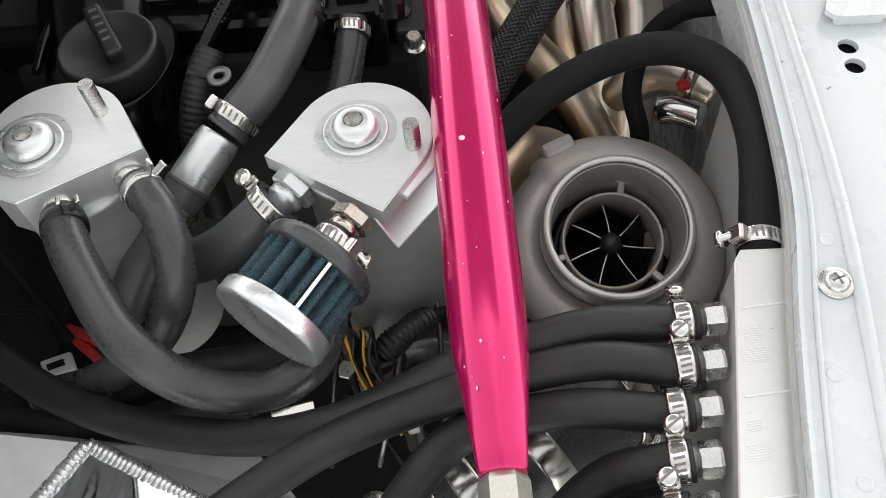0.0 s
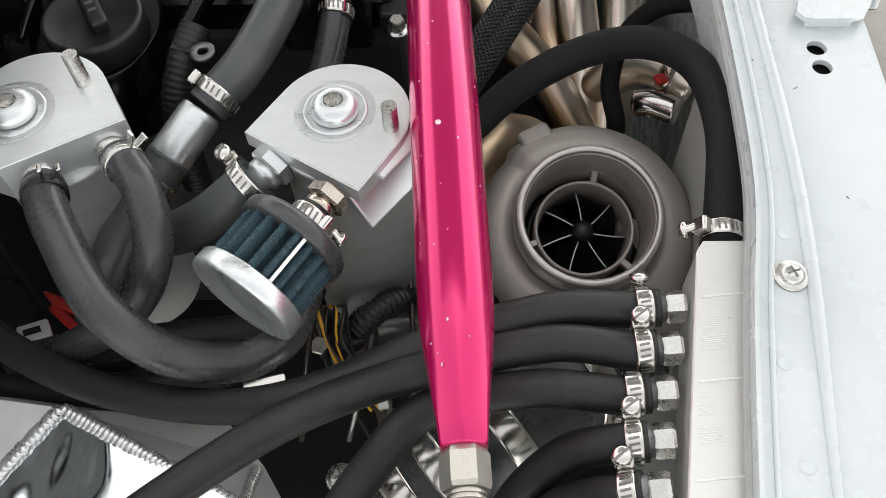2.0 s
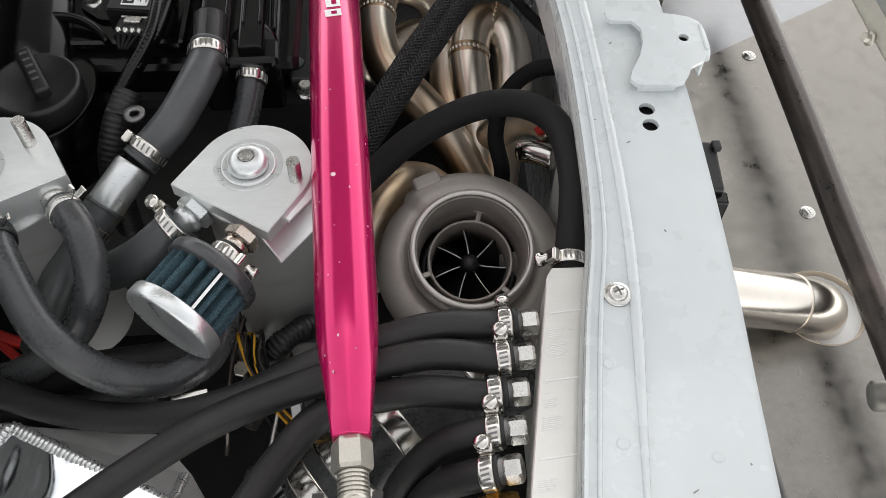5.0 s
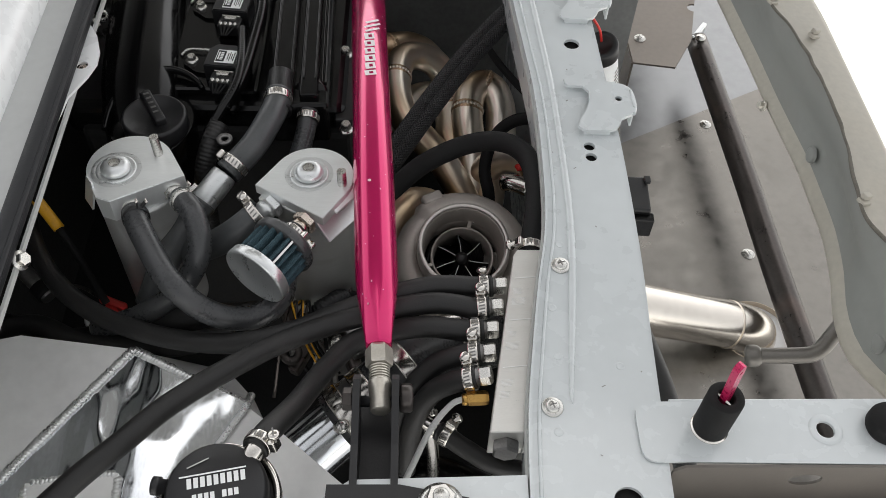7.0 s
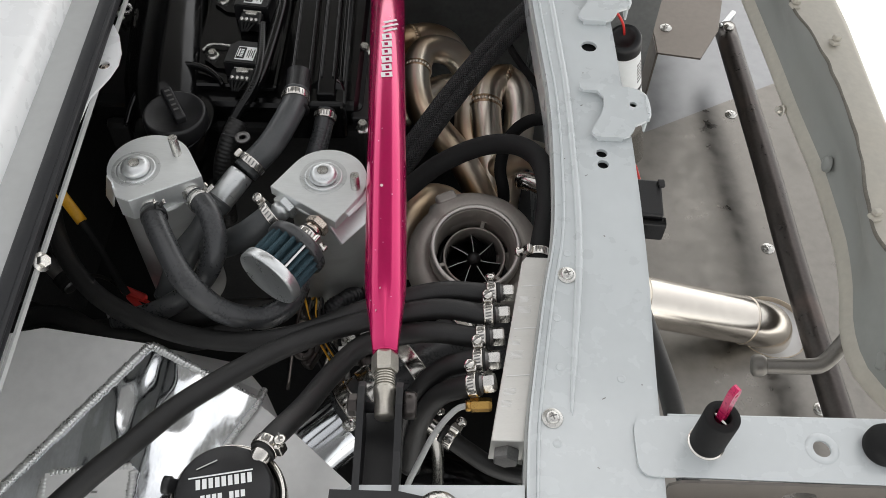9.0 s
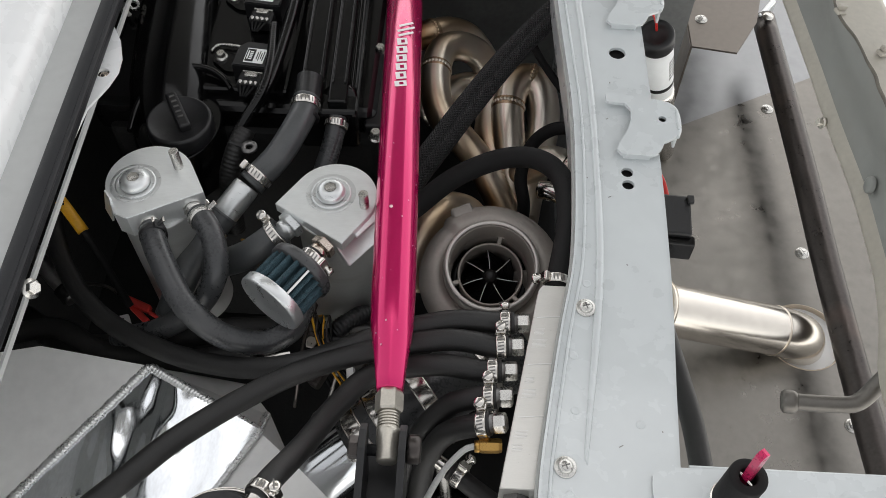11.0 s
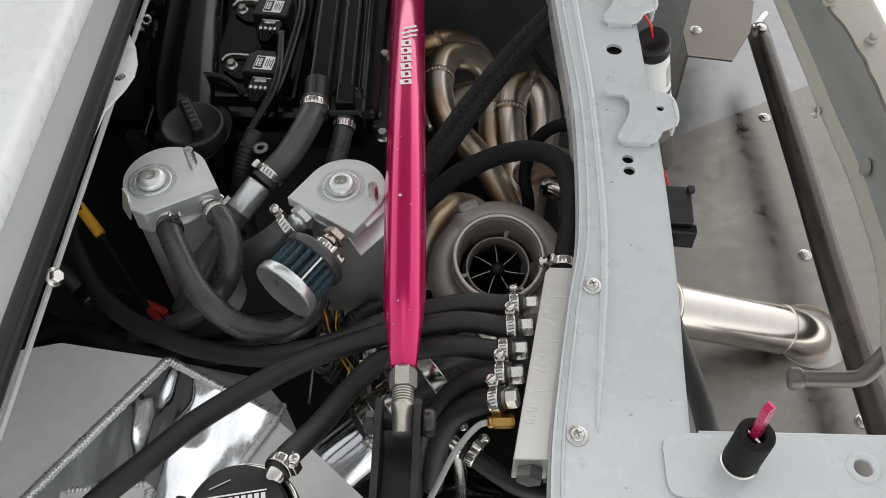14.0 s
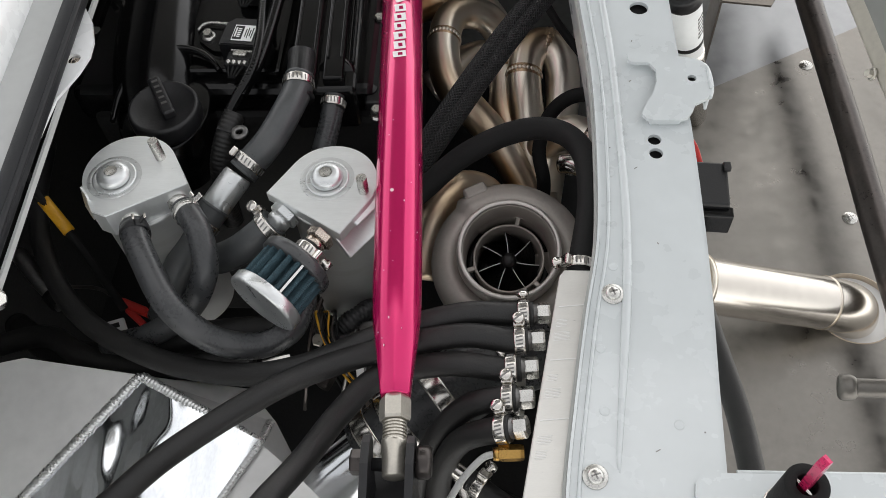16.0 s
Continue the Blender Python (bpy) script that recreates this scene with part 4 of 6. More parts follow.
def breather_filter():
    e = thing("breather_filter", "small breather filter with blue pleats and a bright end cap", "air filter", (0.01, 0.44, 0.79))
    a, b = Vector((0.0335, 0.4530, 0.8345)), Vector((0.0085, 0.4145, 0.8320))
    d = (b - a).normalized()
    m = place(a, d)
    L = (b - a).length
    part("top_cap", lathe([(0, -0.003), (0.022, -0.003), (0.0300, -0.002), (0.0332, 0.0005), (0.0340, 0.003), (0.0340, 0.0085), (0.0325, 0.0098), (0, 0.0095)], 48, m), M_HOSE_GLOSS, e, "dark rubber top cap")
    pl = bmesh.new()
    n = 19
    rings = []
    shape = (0.0215, 0.0265, 0.0302, 0.0312, 0.0308, 0.0285, 0.0230, 0.0205)
    for i in range(37):
        z = 0.007 + (L - 0.010) * i / 36
        w = 0.00035 if i % 2 else -0.00035
        row = []
        for k in range(8 * n):
            r, turn = shape[k % 8] + (w if k % 8 in (1, 2, 3, 4, 5) else 0), 2 * math.pi * k / (8 * n)
            row.append(pl.verts.new(m @ Vector((r * math.cos(turn), r * math.sin(turn), z + (0.0004 if k % 2 else 0)))))
        rings.append(row)
    for p, q in zip(rings, rings[1:]):
        for k in range(8 * n):
            pl.faces.new((p[k], p[(k + 1) % (8 * n)], q[(k + 1) % (8 * n)], q[k]))
    bmesh.ops.recalc_face_normals(pl, faces=pl.faces)
    part("pleats", pl, M_BLUE, e, "dark blue pleated cotton")
    part("core", lathe([(0, 0.006), (0.0200, 0.006), (0.0200, L - 0.004), (0, L - 0.004)], 32, m), M_DARK, e)
    part("end_cap", lathe([(0.0300, L - 0.0055), (0.0336, L - 0.0055), (0.0345, L - 0.0045), (0.0348, L + 0.0035), (0.0340, L + 0.0055), (0.0322, L + 0.0062), (0.0310, L + 0.0052), (0, L + 0.0048)], 56, m), M_ALU, e, "bright aluminium end cap")
    up = m.inverted() @ Vector((0.0345, 0.4220, 0.8560))
    an = math.degrees(math.atan2(up.y, up.x))
    part("strip", box((0.0012, 0.0020, L - 0.014), m @ pose(0, 0, 0, 0, 0, an) @ pose(0.0312, 0, L / 2 + 0.002)), M_LABEL, e)
    part("neck", lathe([(0, -0.018), (0.0115, -0.018), (0.0118, -0.003), (0.016, -0.002), (0, -0.002)], 28, m), M_BLACK_SATIN, e)
    clamp(a - d * 0.0105, d, 0.0119, (0.9, -0.2, 0.3))
    an_fitting(a - d * 0.033, d, 0.0112, M_COPPER)
    br = thing("polished_bracket", "polished aluminium angle bracket beside the lid", "bracket", (0.08, 0.49, 0.80))
    part("bar", box((0.088, 0.0055, 0.030), pose(0.0915, 0.5145, 0.819, -42, 0, 52), 0.0012), M_LID, br)
    part("ledge", box((0.060, 0.014, 0.004), pose(0.0945, 0.5185, 0.836, 8, 0, 52), 0.0010), M_LID, br)


breather_filter()


# ---- turbocharger ----
def turbo():
    e = thing("turbocharger", "cast turbocharger compressor with a wide open inlet", "turbocharger", (0.22, 0.55, 0.62))
    ax = Vector((0.0, -0.30, 0.954)).normalized()
    m = place((0.2200, 0.5340, 0.7345), ax, (1, 0, 0))
    part("inlet_ring", lathe([(0.0482, -0.006), (0.0482, -0.0012), (0.0490, 0.0), (0.0526, 0.0), (0.0534, -0.0010), (0.0534, -0.0065), (0.0515, -0.0085), (0.0512, -0.0135), (0.0535, -0.0155), (0.0548, -0.019), (0.0548, -0.0225), (0.0530, -0.026), (0.0560, -0.036), (0.0560, -0.060), (0.0482, -0.060)], 72, m, closed=True), M_CAST_LIP, e, "turned inlet lip")
    part("bore", lathe([(0.0482, -0.004), (0.0474, -0.006), (0.0470, -0.034), (0.0462, -0.040), (0.0455, -0.062), (0.0476, -0.062), (0.0480, -0.010)], 64, m, closed=True), M_CAST, e, "shaded machined bore")
    vol = bmesh.new()
    seg, tub = 72, 22
    rows = []
    for i in range(seg):
        a = 2 * math.pi * i / seg
        k = ((a - 2.3) % (2 * math.pi)) / (2 * math.pi)
        rr = 0.0185 + 0.0035 * k
        R = 0.0640 + 0.0015 * k
        rows.append([vol.verts.new(m @ Vector(((R + rr * math.cos(2 * math.pi * q / tub)) * math.cos(a), (R + rr * math.cos(2 * math.pi * q / tub)) * math.sin(a), -0.052 + rr * 1.35 * math.sin(2 * math.pi * q / tub)))) for q in range(tub)])
    for i in range(seg):
        p, q2 = rows[i], rows[(i + 1) % seg]
        for q in range(tub):
            vol.faces.new((p[q], q2[q], q2[(q + 1) % tub], p[(q + 1) % tub])).smooth = True
    bmesh.ops.recalc_face_normals(vol, faces=vol.faces)
    part("volute", vol, M_CAST, e, "rough cast scroll housing")
    part("back_plate", lathe([(0, -0.120), (0.07, -0.120), (0.072, -0.110), (0.06, -0.090), (0, -0.090)], 48, m), M_CAST, e)
    part("boss", box((0.026, 0.014, 0.016), m @ pose(-0.036, 0.073, -0.034, 0, 0, 24), 0.004, segs=3), M_CAST, e)
    part("outlet", tube([tuple(m @ Vector(p)) for p in ((0.055, 0.02, -0.075), (0.062, -0.02, -0.085), (0.058, -0.06, -0.095), (0.045, -0.10, -0.105))], 0.028, 28, 6), M_CAST, e)
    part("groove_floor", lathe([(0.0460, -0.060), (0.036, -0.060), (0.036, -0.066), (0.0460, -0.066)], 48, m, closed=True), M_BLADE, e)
    part("shroud_ring", lathe([(0.0352, -0.0375), (0.0360, -0.0362), (0.0374, -0.0362), (0.0380, -0.0375), (0.0382, -0.062), (0.0345, -0.088), (0.0335, -0.088), (0.0340, -0.055)], 56, m, closed=True), M_CAST, e)
    for k in range(3):
        a = math.radians(77 + 120 * k)
        st = box((0.0105, 0.0050, 0.008), m @ pose(0.0423 * math.cos(a), 0.0423 * math.sin(a), -0.0405, 0, 0, math.degrees(a)), 0.001)
        for sgn in (0.0372, 0.0466):
            box((0.0018, 0.0105, 0.0078), m @ pose(sgn * math.cos(a), sgn * math.sin(a), -0.0405, 0, 0, math.degrees(a)), 0.0008, st)
        part("strut", st, M_CAST, e)
    wh = part("compressor_wheel", lathe([(0, -0.0395), (0.0045, -0.0400), (0.0078, -0.0425), (0.0086, -0.048), (0.0090, -0.054), (0.0115, -0.062), (0.018, -0.072), (0.0335, -0.082), (0, -0.086)], 36, m), M_BLADE, e, "dark compressor wheel")
    for k in range(7):
        a = math.radians(92 + 360 / 7 * k)
        bl = bmesh.new()
        rows = []
        for t in range(7):
            r = 0.0080 + 0.0256 * t / 6
            tw = a + 0.08 * t / 6
            up = -0.0485 - 0.0005 * t
            rows.append((bl.verts.new(m @ Vector((r * math.cos(tw), r * math.sin(tw), up))), bl.verts.new(m @ Vector((r * math.cos(tw + 0.03), r * math.sin(tw + 0.03), up - 0.0006))), bl.verts.new(m @ Vector((r * math.cos(tw - 0.60), r * math.sin(tw - 0.60), up - 0.026)))))
        for p, q in zip(rows, rows[1:]):
            for i in range(3):
                bl.faces.new((p[i], q[i], q[(i + 1) % 3], p[(i + 1) % 3]))
        bmesh.ops.recalc_face_normals(bl, faces=bl.faces)
        part("blade", bl, M_BLADE, wh)
        part("blade_edge", tube([tuple(m @ Vector((r * math.cos(a + 0.08 * (r - 0.008) / 0.0256), r * math.sin(a + 0.08 * (r - 0.008) / 0.0256), -0.0484 - 0.0005 * (r - 0.008) / 0.0043))) for r in (0.0085, 0.016, 0.025, 0.0334)], 0.0006, 6, 3), M_ALU, wh)


turbo()


# ---- exhaust manifold ----
def exhaust_manifold():
    e = thing("exhaust_manifold", "heat-tinted stainless tubular exhaust manifold with weld beads", "exhaust manifold", (0.22, 0.8, 0.45))
    runners = [
        (0.0215, (32,), [(0.225, 0.955, 0.60), (0.198, 0.974, 0.640), (0.168, 0.973, 0.658), (0.144, 0.951, 0.668), (0.136, 0.907, 0.670), (0.138, 0.867, 0.665), (0.149, 0.834, 0.655), (0.176, 0.807, 0.640), (0.205, 0.780, 0.620), (0.240, 0.735, 0.580), (0.255, 0.70, 0.55)]),
        (0.0210, (17,), [(0.02, 0.985, 0.60), (0.07, 1.005, 0.622), (0.119, 1.029, 0.630), (0.153, 1.050, 0.620), (0.184, 1.054, 0.600), (0.215, 1.04, 0.56)]),
        (0.0235, (40, 58), [(0.258, 0.70, 0.52), (0.254, 0.745, 0.548), (0.251, 0.783, 0.574), (0.247, 0.821, 0.600), (0.243, 0.851, 0.620), (0.242, 0.879, 0.632), (0.249, 0.912, 0.638), (0.267, 0.931, 0.638), (0.285, 0.922, 0.632), (0.294, 0.892, 0.620), (0.293, 0.856, 0.600), (0.284, 0.815, 0.585), (0.274, 0.769, 0.570), (0.266, 0.72, 0.54)]),
        (0.0225, (21,), [(0.11, 0.915, 0.57), (0.165, 0.945, 0.596), (0.200, 0.938, 0.605), (0.217, 0.897, 0.602), (0.218, 0.851, 0.596), (0.231, 0.805, 0.58), (0.248, 0.75, 0.55)]),
    ]
    for R, joints, r in runners:
        t = part("runner", tube(r, R, 32, 8), M_STAINLESS, e)
        line = spline(r, 8)
        for k in joints:
            a, b = Vector(line[k][:3]), Vector(line[k + 1][:3])
            q = place(a, b - a)
            part("heat_band", lathe([(R - 0.0006, -0.0075), (R + 0.0002, -0.0055), (R + 0.0003, 0.0055), (R - 0.0006, 0.0075)], 32, q), M_HEAT, t, "straw and brown heat tint")
            bead = bmesh.new()
            for i in range(26):
                c = 2 * math.pi * i / 26
                lathe([(0.0032, -0.0012), (0.0030, 0.0006), (0.0018, 0.0014), (0, 0.0016)], 10, q @ place((R * math.cos(c), R * math.sin(c), 0), (math.cos(c), math.sin(c), 0), (0, 0, 1)), bead)
            part("weld_bead", bead, M_STAINLESS, t)
    part("collector", tube([(0.235, 0.72, 0.575), (0.24, 0.67, 0.545), (0.24, 0.61, 0.52)], 0.050, 28, 6), M_STAINLESS, e)
    wg = thing("wastegate_pipe", "stainless wastegate pipe with a bright clamp beside the manifold", "exhaust pipe", (0.32, 0.77, 0.5))
    part("pipe", tube([(0.262, 0.79, 0.59), (0.280, 0.784, 0.618), (0.301, 0.777, 0.636), (0.323, 0.761, 0.642), (0.345, 0.744, 0.638)], 0.0215, 28, 6), M_STAINLESS, wg)
    part("clamp_band", lathe([(0.0215, -0.007), (0.0232, -0.007), (0.0236, 0), (0.0232, 0.007), (0.0215, 0.007)], 32, place((0.326, 0.7590, 0.642), (0.8, -0.6, 0)), closed=True), M_COPPER, wg)
    part("lower_tube", tube([(0.284, 0.712, 0.652), (0.298, 0.706, 0.658), (0.318, 0.694, 0.660)], 0.0120, 20, 5), M_CHROME, wg)
    part("nut", hexagon(0.0125, 0.011, place((0.292, 0.7085, 0.656), (0.8, -0.4, 0.1))), M_STEEL, wg)
    part("tab", box((0.012, 0.010, 0.006), pose(0.306, 0.726, 0.668, 10, 20, 30), 0.002), M_RED, wg)
    ex = thing("exhaust_elbow", "heat-tinted stainless elbow beside the turbo", "exhaust pipe", (0.15, 0.66, 0.55))
    part("pipe", tube([(0.12, 0.58, 0.60), (0.13, 0.63, 0.635), (0.155, 0.672, 0.645), (0.19, 0.69, 0.62), (0.21, 0.69, 0.56)], 0.024, 24, 6), M_STAINLESS, ex)


exhaust_manifold()


# ---- aluminium end tank with welds and the blow-off valve ----
def weld(parent, pts, r=0.0042, step=0.0036):
    """A row of overlapping weld puddles along a line."""
    bm = bmesh.new()
    line = [Vector(p) for p in pts]
    rnd = random.Random(len(pts) * 7 + int(1000 * abs(pts[0][0])))
    for a, b in zip(line, line[1:]):
        d = (b - a)
        n = max(1, int(d.length / step))
        for i in range(n):
            c = a + d * (i + 0.5) / n
            q = place(c, (0, 0, 1), d)
            s = r * rnd.uniform(0.9, 1.12)
            lathe([(s, -0.001), (s * 0.97, 0.0008), (s * 0.8, 0.0019), (0, 0.0026)], 14, q @ Matrix.Diagonal((0.9, 1.05, 1, 1)) @ pose(0, 0, 0, 0, -14, 0), bm)
    return tagged(part("weld_bead", bm, M_WELD, parent), kind="stuff")


def end_tank():
    e = thing("charge_tank", "welded aluminium charge tank with matt and polished plates", "charge air tank", (-0.1, 0.25, 0.55))
    A, B, T, W = (-0.125, 0.382), (-0.004, 0.322), (-0.242, 0.398), (-0.325, 0.075)
    k = (-0.035, 0.262)
    part("matt_plate", plate([A, T, (-0.37, 0.366), (-0.40, 0.02), (-0.36, 0.02), W], (), 0.739, 0.745), M_ALU_FLAT, e, "matt aluminium sheet plate")
    pm = [A, B, k, (-0.075, 0.205), (-0.09, 0.05), (-0.30, 0.05), W]
    part("polished_plate", plate(pm, (), 0.7385, 0.7435), M_MIRROR, e, "mirror-polished aluminium plate")
    part("side_plate", plate([B, (0.030, 0.2965), (0.112, 0.226), (0.10, 0.05), (-0.09, 0.05), (-0.075, 0.205), k], (), 0.729, 0.735), M_ALU_FLAT, e)
    bm = bmesh.new()
    top = [(-0.37, 0.366, 0.743), (T[0], T[1], 0.743), (A[0], A[1], 0.743), (B[0], B[1], 0.738), (0.030, 0.2965, 0.733), (0.112, 0.226, 0.733), (0.10, 0.05, 0.733)]
    low = [(-0.37, 0.372, 0.60), (-0.245, 0.415, 0.60), (-0.045, 0.408, 0.66), (-0.012, 0.372, 0.66), (0.028, 0.308, 0.60), (0.112, 0.236, 0.58), (0.10, 0.05, 0.58)]
    tv, lv = [bm.verts.new(p) for p in top], [bm.verts.new(p) for p in low]
    for i in range(len(top) - 1):
        bm.faces.new((tv[i], tv[i + 1], lv[i + 1], lv[i]))
    bmesh.ops.recalc_face_normals(bm, faces=bm.faces)
    part("side_wall", bm, M_ALU_FLAT, e)
    weld(e, [(A[0], A[1], 0.7445), (-0.201, 0.266, 0.7445), (W[0], W[1], 0.7445)], 0.0048)
    weld(e, [(A[0], A[1], 0.7440), (B[0], B[1], 0.7390)], 0.0048)
    weld(e, [(B[0], B[1], 0.7390), (k[0], k[1], 0.7390), (-0.075, 0.205, 0.739)], 0.0044)
    weld(e, [(B[0], B[1], 0.736), (-0.010, 0.36, 0.69)], 0.004)
    badge = part("badge_plate", plate([(-0.192, 0.236), (-0.110, 0.246), (-0.102, 0.14), (-0.178, 0.13)], (), 0.7435, 0.7475), M_ALU_FLAT, e, "welded-on rectangular badge plate")
    weld(badge, [(-0.192, 0.232, 0.7455), (-0.178, 0.13, 0.7455)], 0.0042)
    weld(badge, [(-0.110, 0.242, 0.7455), (-0.102, 0.14, 0.7455)], 0.0042)
    weld(badge, [(-0.188, 0.2365, 0.7455), (-0.150, 0.2425, 0.7455), (-0.114, 0.2455, 0.7455)], 0.0040)
    for i in range(4):
        part("stamped_bar", box((0.006, 0.0022, 0.0006), pose(-0.141, 0.219 - 0.009 * i, 0.7476, 0, 0, 5)), M_STAMP, badge)
    for i in range(3):
        part("stamped_bar", box((0.012, 0.0045, 0.0006), pose(-0.156, 0.206 - 0.014 * i, 0.7476, 0, 0, 5)), M_STAMP, badge)


end_tank()


def words(name, text, size, m, material, parent, squeeze=1.0, extrude=0.0002):
    """Raised lettering in the built-in font, turned into a mesh."""
    cu = bpy.data.curves.new(name, "FONT")
    cu.body, cu.size, cu.extrude, cu.align_x, cu.align_y = text, size, extrude, "CENTER", "CENTER"
    tmp = bpy.data.objects.new(name, cu)
    scene.collection.objects.link(tmp)
    me = bpy.data.meshes.new_from_object(tmp.evaluated_get(bpy.context.evaluated_depsgraph_get()))
    bpy.data.objects.remove(tmp)
    bpy.data.curves.remove(cu)
    bm = bmesh.new()
    bm.from_mesh(me)
    bpy.data.meshes.remove(me)
    bmesh.ops.transform(bm, matrix=m @ Matrix.Diagonal((squeeze, 1, 1, 1)), verts=bm.verts)
    return part(name, bm, material, parent)


def blow_off_valve():
    e = thing("blow_off_valve", "black blow-off valve cap with printed lettering in a bright band", "blow-off valve", (0.007, 0.18, 0.735))
    m = place((0.006, 0.181, 0.86), (0.0, -0.05, 1.0), (1, 0, 0))
    cap = part("cap", lathe([(0.0395, -0.030), (0.0405, -0.028), (0.0405, -0.008), (0.0390, -0.003), (0.0370, -0.0005), (0, 0)], 56, m), M_BLACK_SATIN, e, "satin black screw cap")
    part("body", lathe([(0, -0.125), (0.030, -0.125), (0.032, -0.07), (0.044, -0.06), (0.044, -0.028), (0.039, -0.026), (0, -0.026)], 48, m), M_BLACK, e)
    part("band", lathe([(0.0435, -0.040), (0.0475, -0.040), (0.0490, -0.036), (0.0490, -0.026), (0.0475, -0.022), (0.0435, -0.022)], 56, m, closed=True), M_CHROME, e, "bright retaining band")
    part("port", lathe([(0, 0), (0.006, 0), (0.006, 0.006), (0.0075, 0.006), (0.0075, 0.012), (0, 0.012)], 20, place(m @ Vector((-0.040, 0.006, -0.012)), (-1, 0.1, 0))), M_BLACK_SATIN, e)
    part("nipple", tube([(0.034, 0.219, 0.856), (0.031, 0.2135, 0.855), (0.027, 0.208, 0.850)], 0.0085, 20, 6), M_CHROME, e)
    q = m @ pose(0, 0, 0.0002, 0, 0, 11)
    for i in range(9):
        part("logo_bar", box((0.0036, 0.0085, 0.0003), q @ pose(-0.0195 + 0.0052 * i, 0.0075, 0, 0, 0, 0), 0.0001), M_LABEL, cap)
    part("logo_bar", box((0.052, 0.0012, 0.0003), q @ pose(-0.001, 0.0138, 0)), M_LABEL, cap)
    for i in range(8):
        if i != 4:
            part("logo_bar", box((0.0034, 0.0058, 0.0003), q @ pose(-0.016 + 0.0046 * i, -0.0048, 0), 0.0001), M_LABEL, cap)
    words("caution_print", "CAUTION", 0.0034, q @ pose(-0.002, -0.0125, 0), M_LABEL, cap)
    for w, y in ((0.022, -0.0165), (0.030, -0.0265)):
        part("small_print_bar", box((w, 0.0011, 0.0003), q @ pose(0.0, y, 0)), M_LABEL, cap)
    part("small_print_bar", box((0.018, 0.0010, 0.0003), q @ pose(-0.012, 0.0235, 0, 0, 0, 18)), M_PAINT_DULL, cap)
    clamp((0.0350, 0.2215, 0.8560), (0.4, 1, -0.35), 0.0110, (0.9, -0.35, 0.45))


blow_off_valve()


# ---- charge pipe with couplers below the hoses ----
def charge_pipe():
    e = thing("charge_pipe", "polished aluminium charge pipe with black couplers and wide clamps", "charge air pipe", (0.12, 0.36, 0.62))
    part("pipe", tube([(0.02, 0.290, 0.633), (0.055, 0.322, 0.643), (0.09, 0.348, 0.656)], 0.0345, 36, 6), M_POLISH, e)
    part("coupler", tube([(0.083, 0.343, 0.654), (0.12, 0.368, 0.670), (0.155, 0.392, 0.684), (0.205, 0.428, 0.682), (0.25, 0.455, 0.665)], 0.0385, 36, 6), M_HOSE_GLOSS, e, "black silicone coupler")
    for p, d in (((0.094, 0.351, 0.659), (0.78, 0.55, 0.3)), ((0.118, 0.367, 0.669), (0.78, 0.55, 0.3)), ((0.153, 0.391, 0.684), (0.78, 0.58, 0.15)), ((0.205, 0.428, 0.682), (0.78, 0.6, -0.2))):
        m = place(p, d)
        b = part("clamp_band", lathe([(0.0385, -0.009), (0.0402, -0.009), (0.0406, -0.007), (0.0406, 0.007), (0.0402, 0.009), (0.0385, 0.009)], 48, m, closed=True), M_CHROME, e, "wide bright clamp band")
        part("bolt", lathe([(0, 0), (0.003, 0), (0.003, 0.03), (0.0055, 0.03), (0.0055, 0.035), (0, 0.035)], 14, m @ place((0.012, 0.044, 0), (-1, 0.1, 0))), M_CHROME, b)
        part("trunnion", lathe([(0, -0.009), (0.0045, -0.009), (0.0045, 0.009), (0, 0.009)], 14, m @ pose(0.0, 0.044, 0)), M_CHROME, b)
    part("lower_pipe", tube([(0.13, 0.30, 0.50), (0.17, 0.32, 0.56), (0.22, 0.30, 0.58), (0.30, 0.26, 0.57)], 0.03, 28, 6), M_BLACK, e)


charge_pipe()


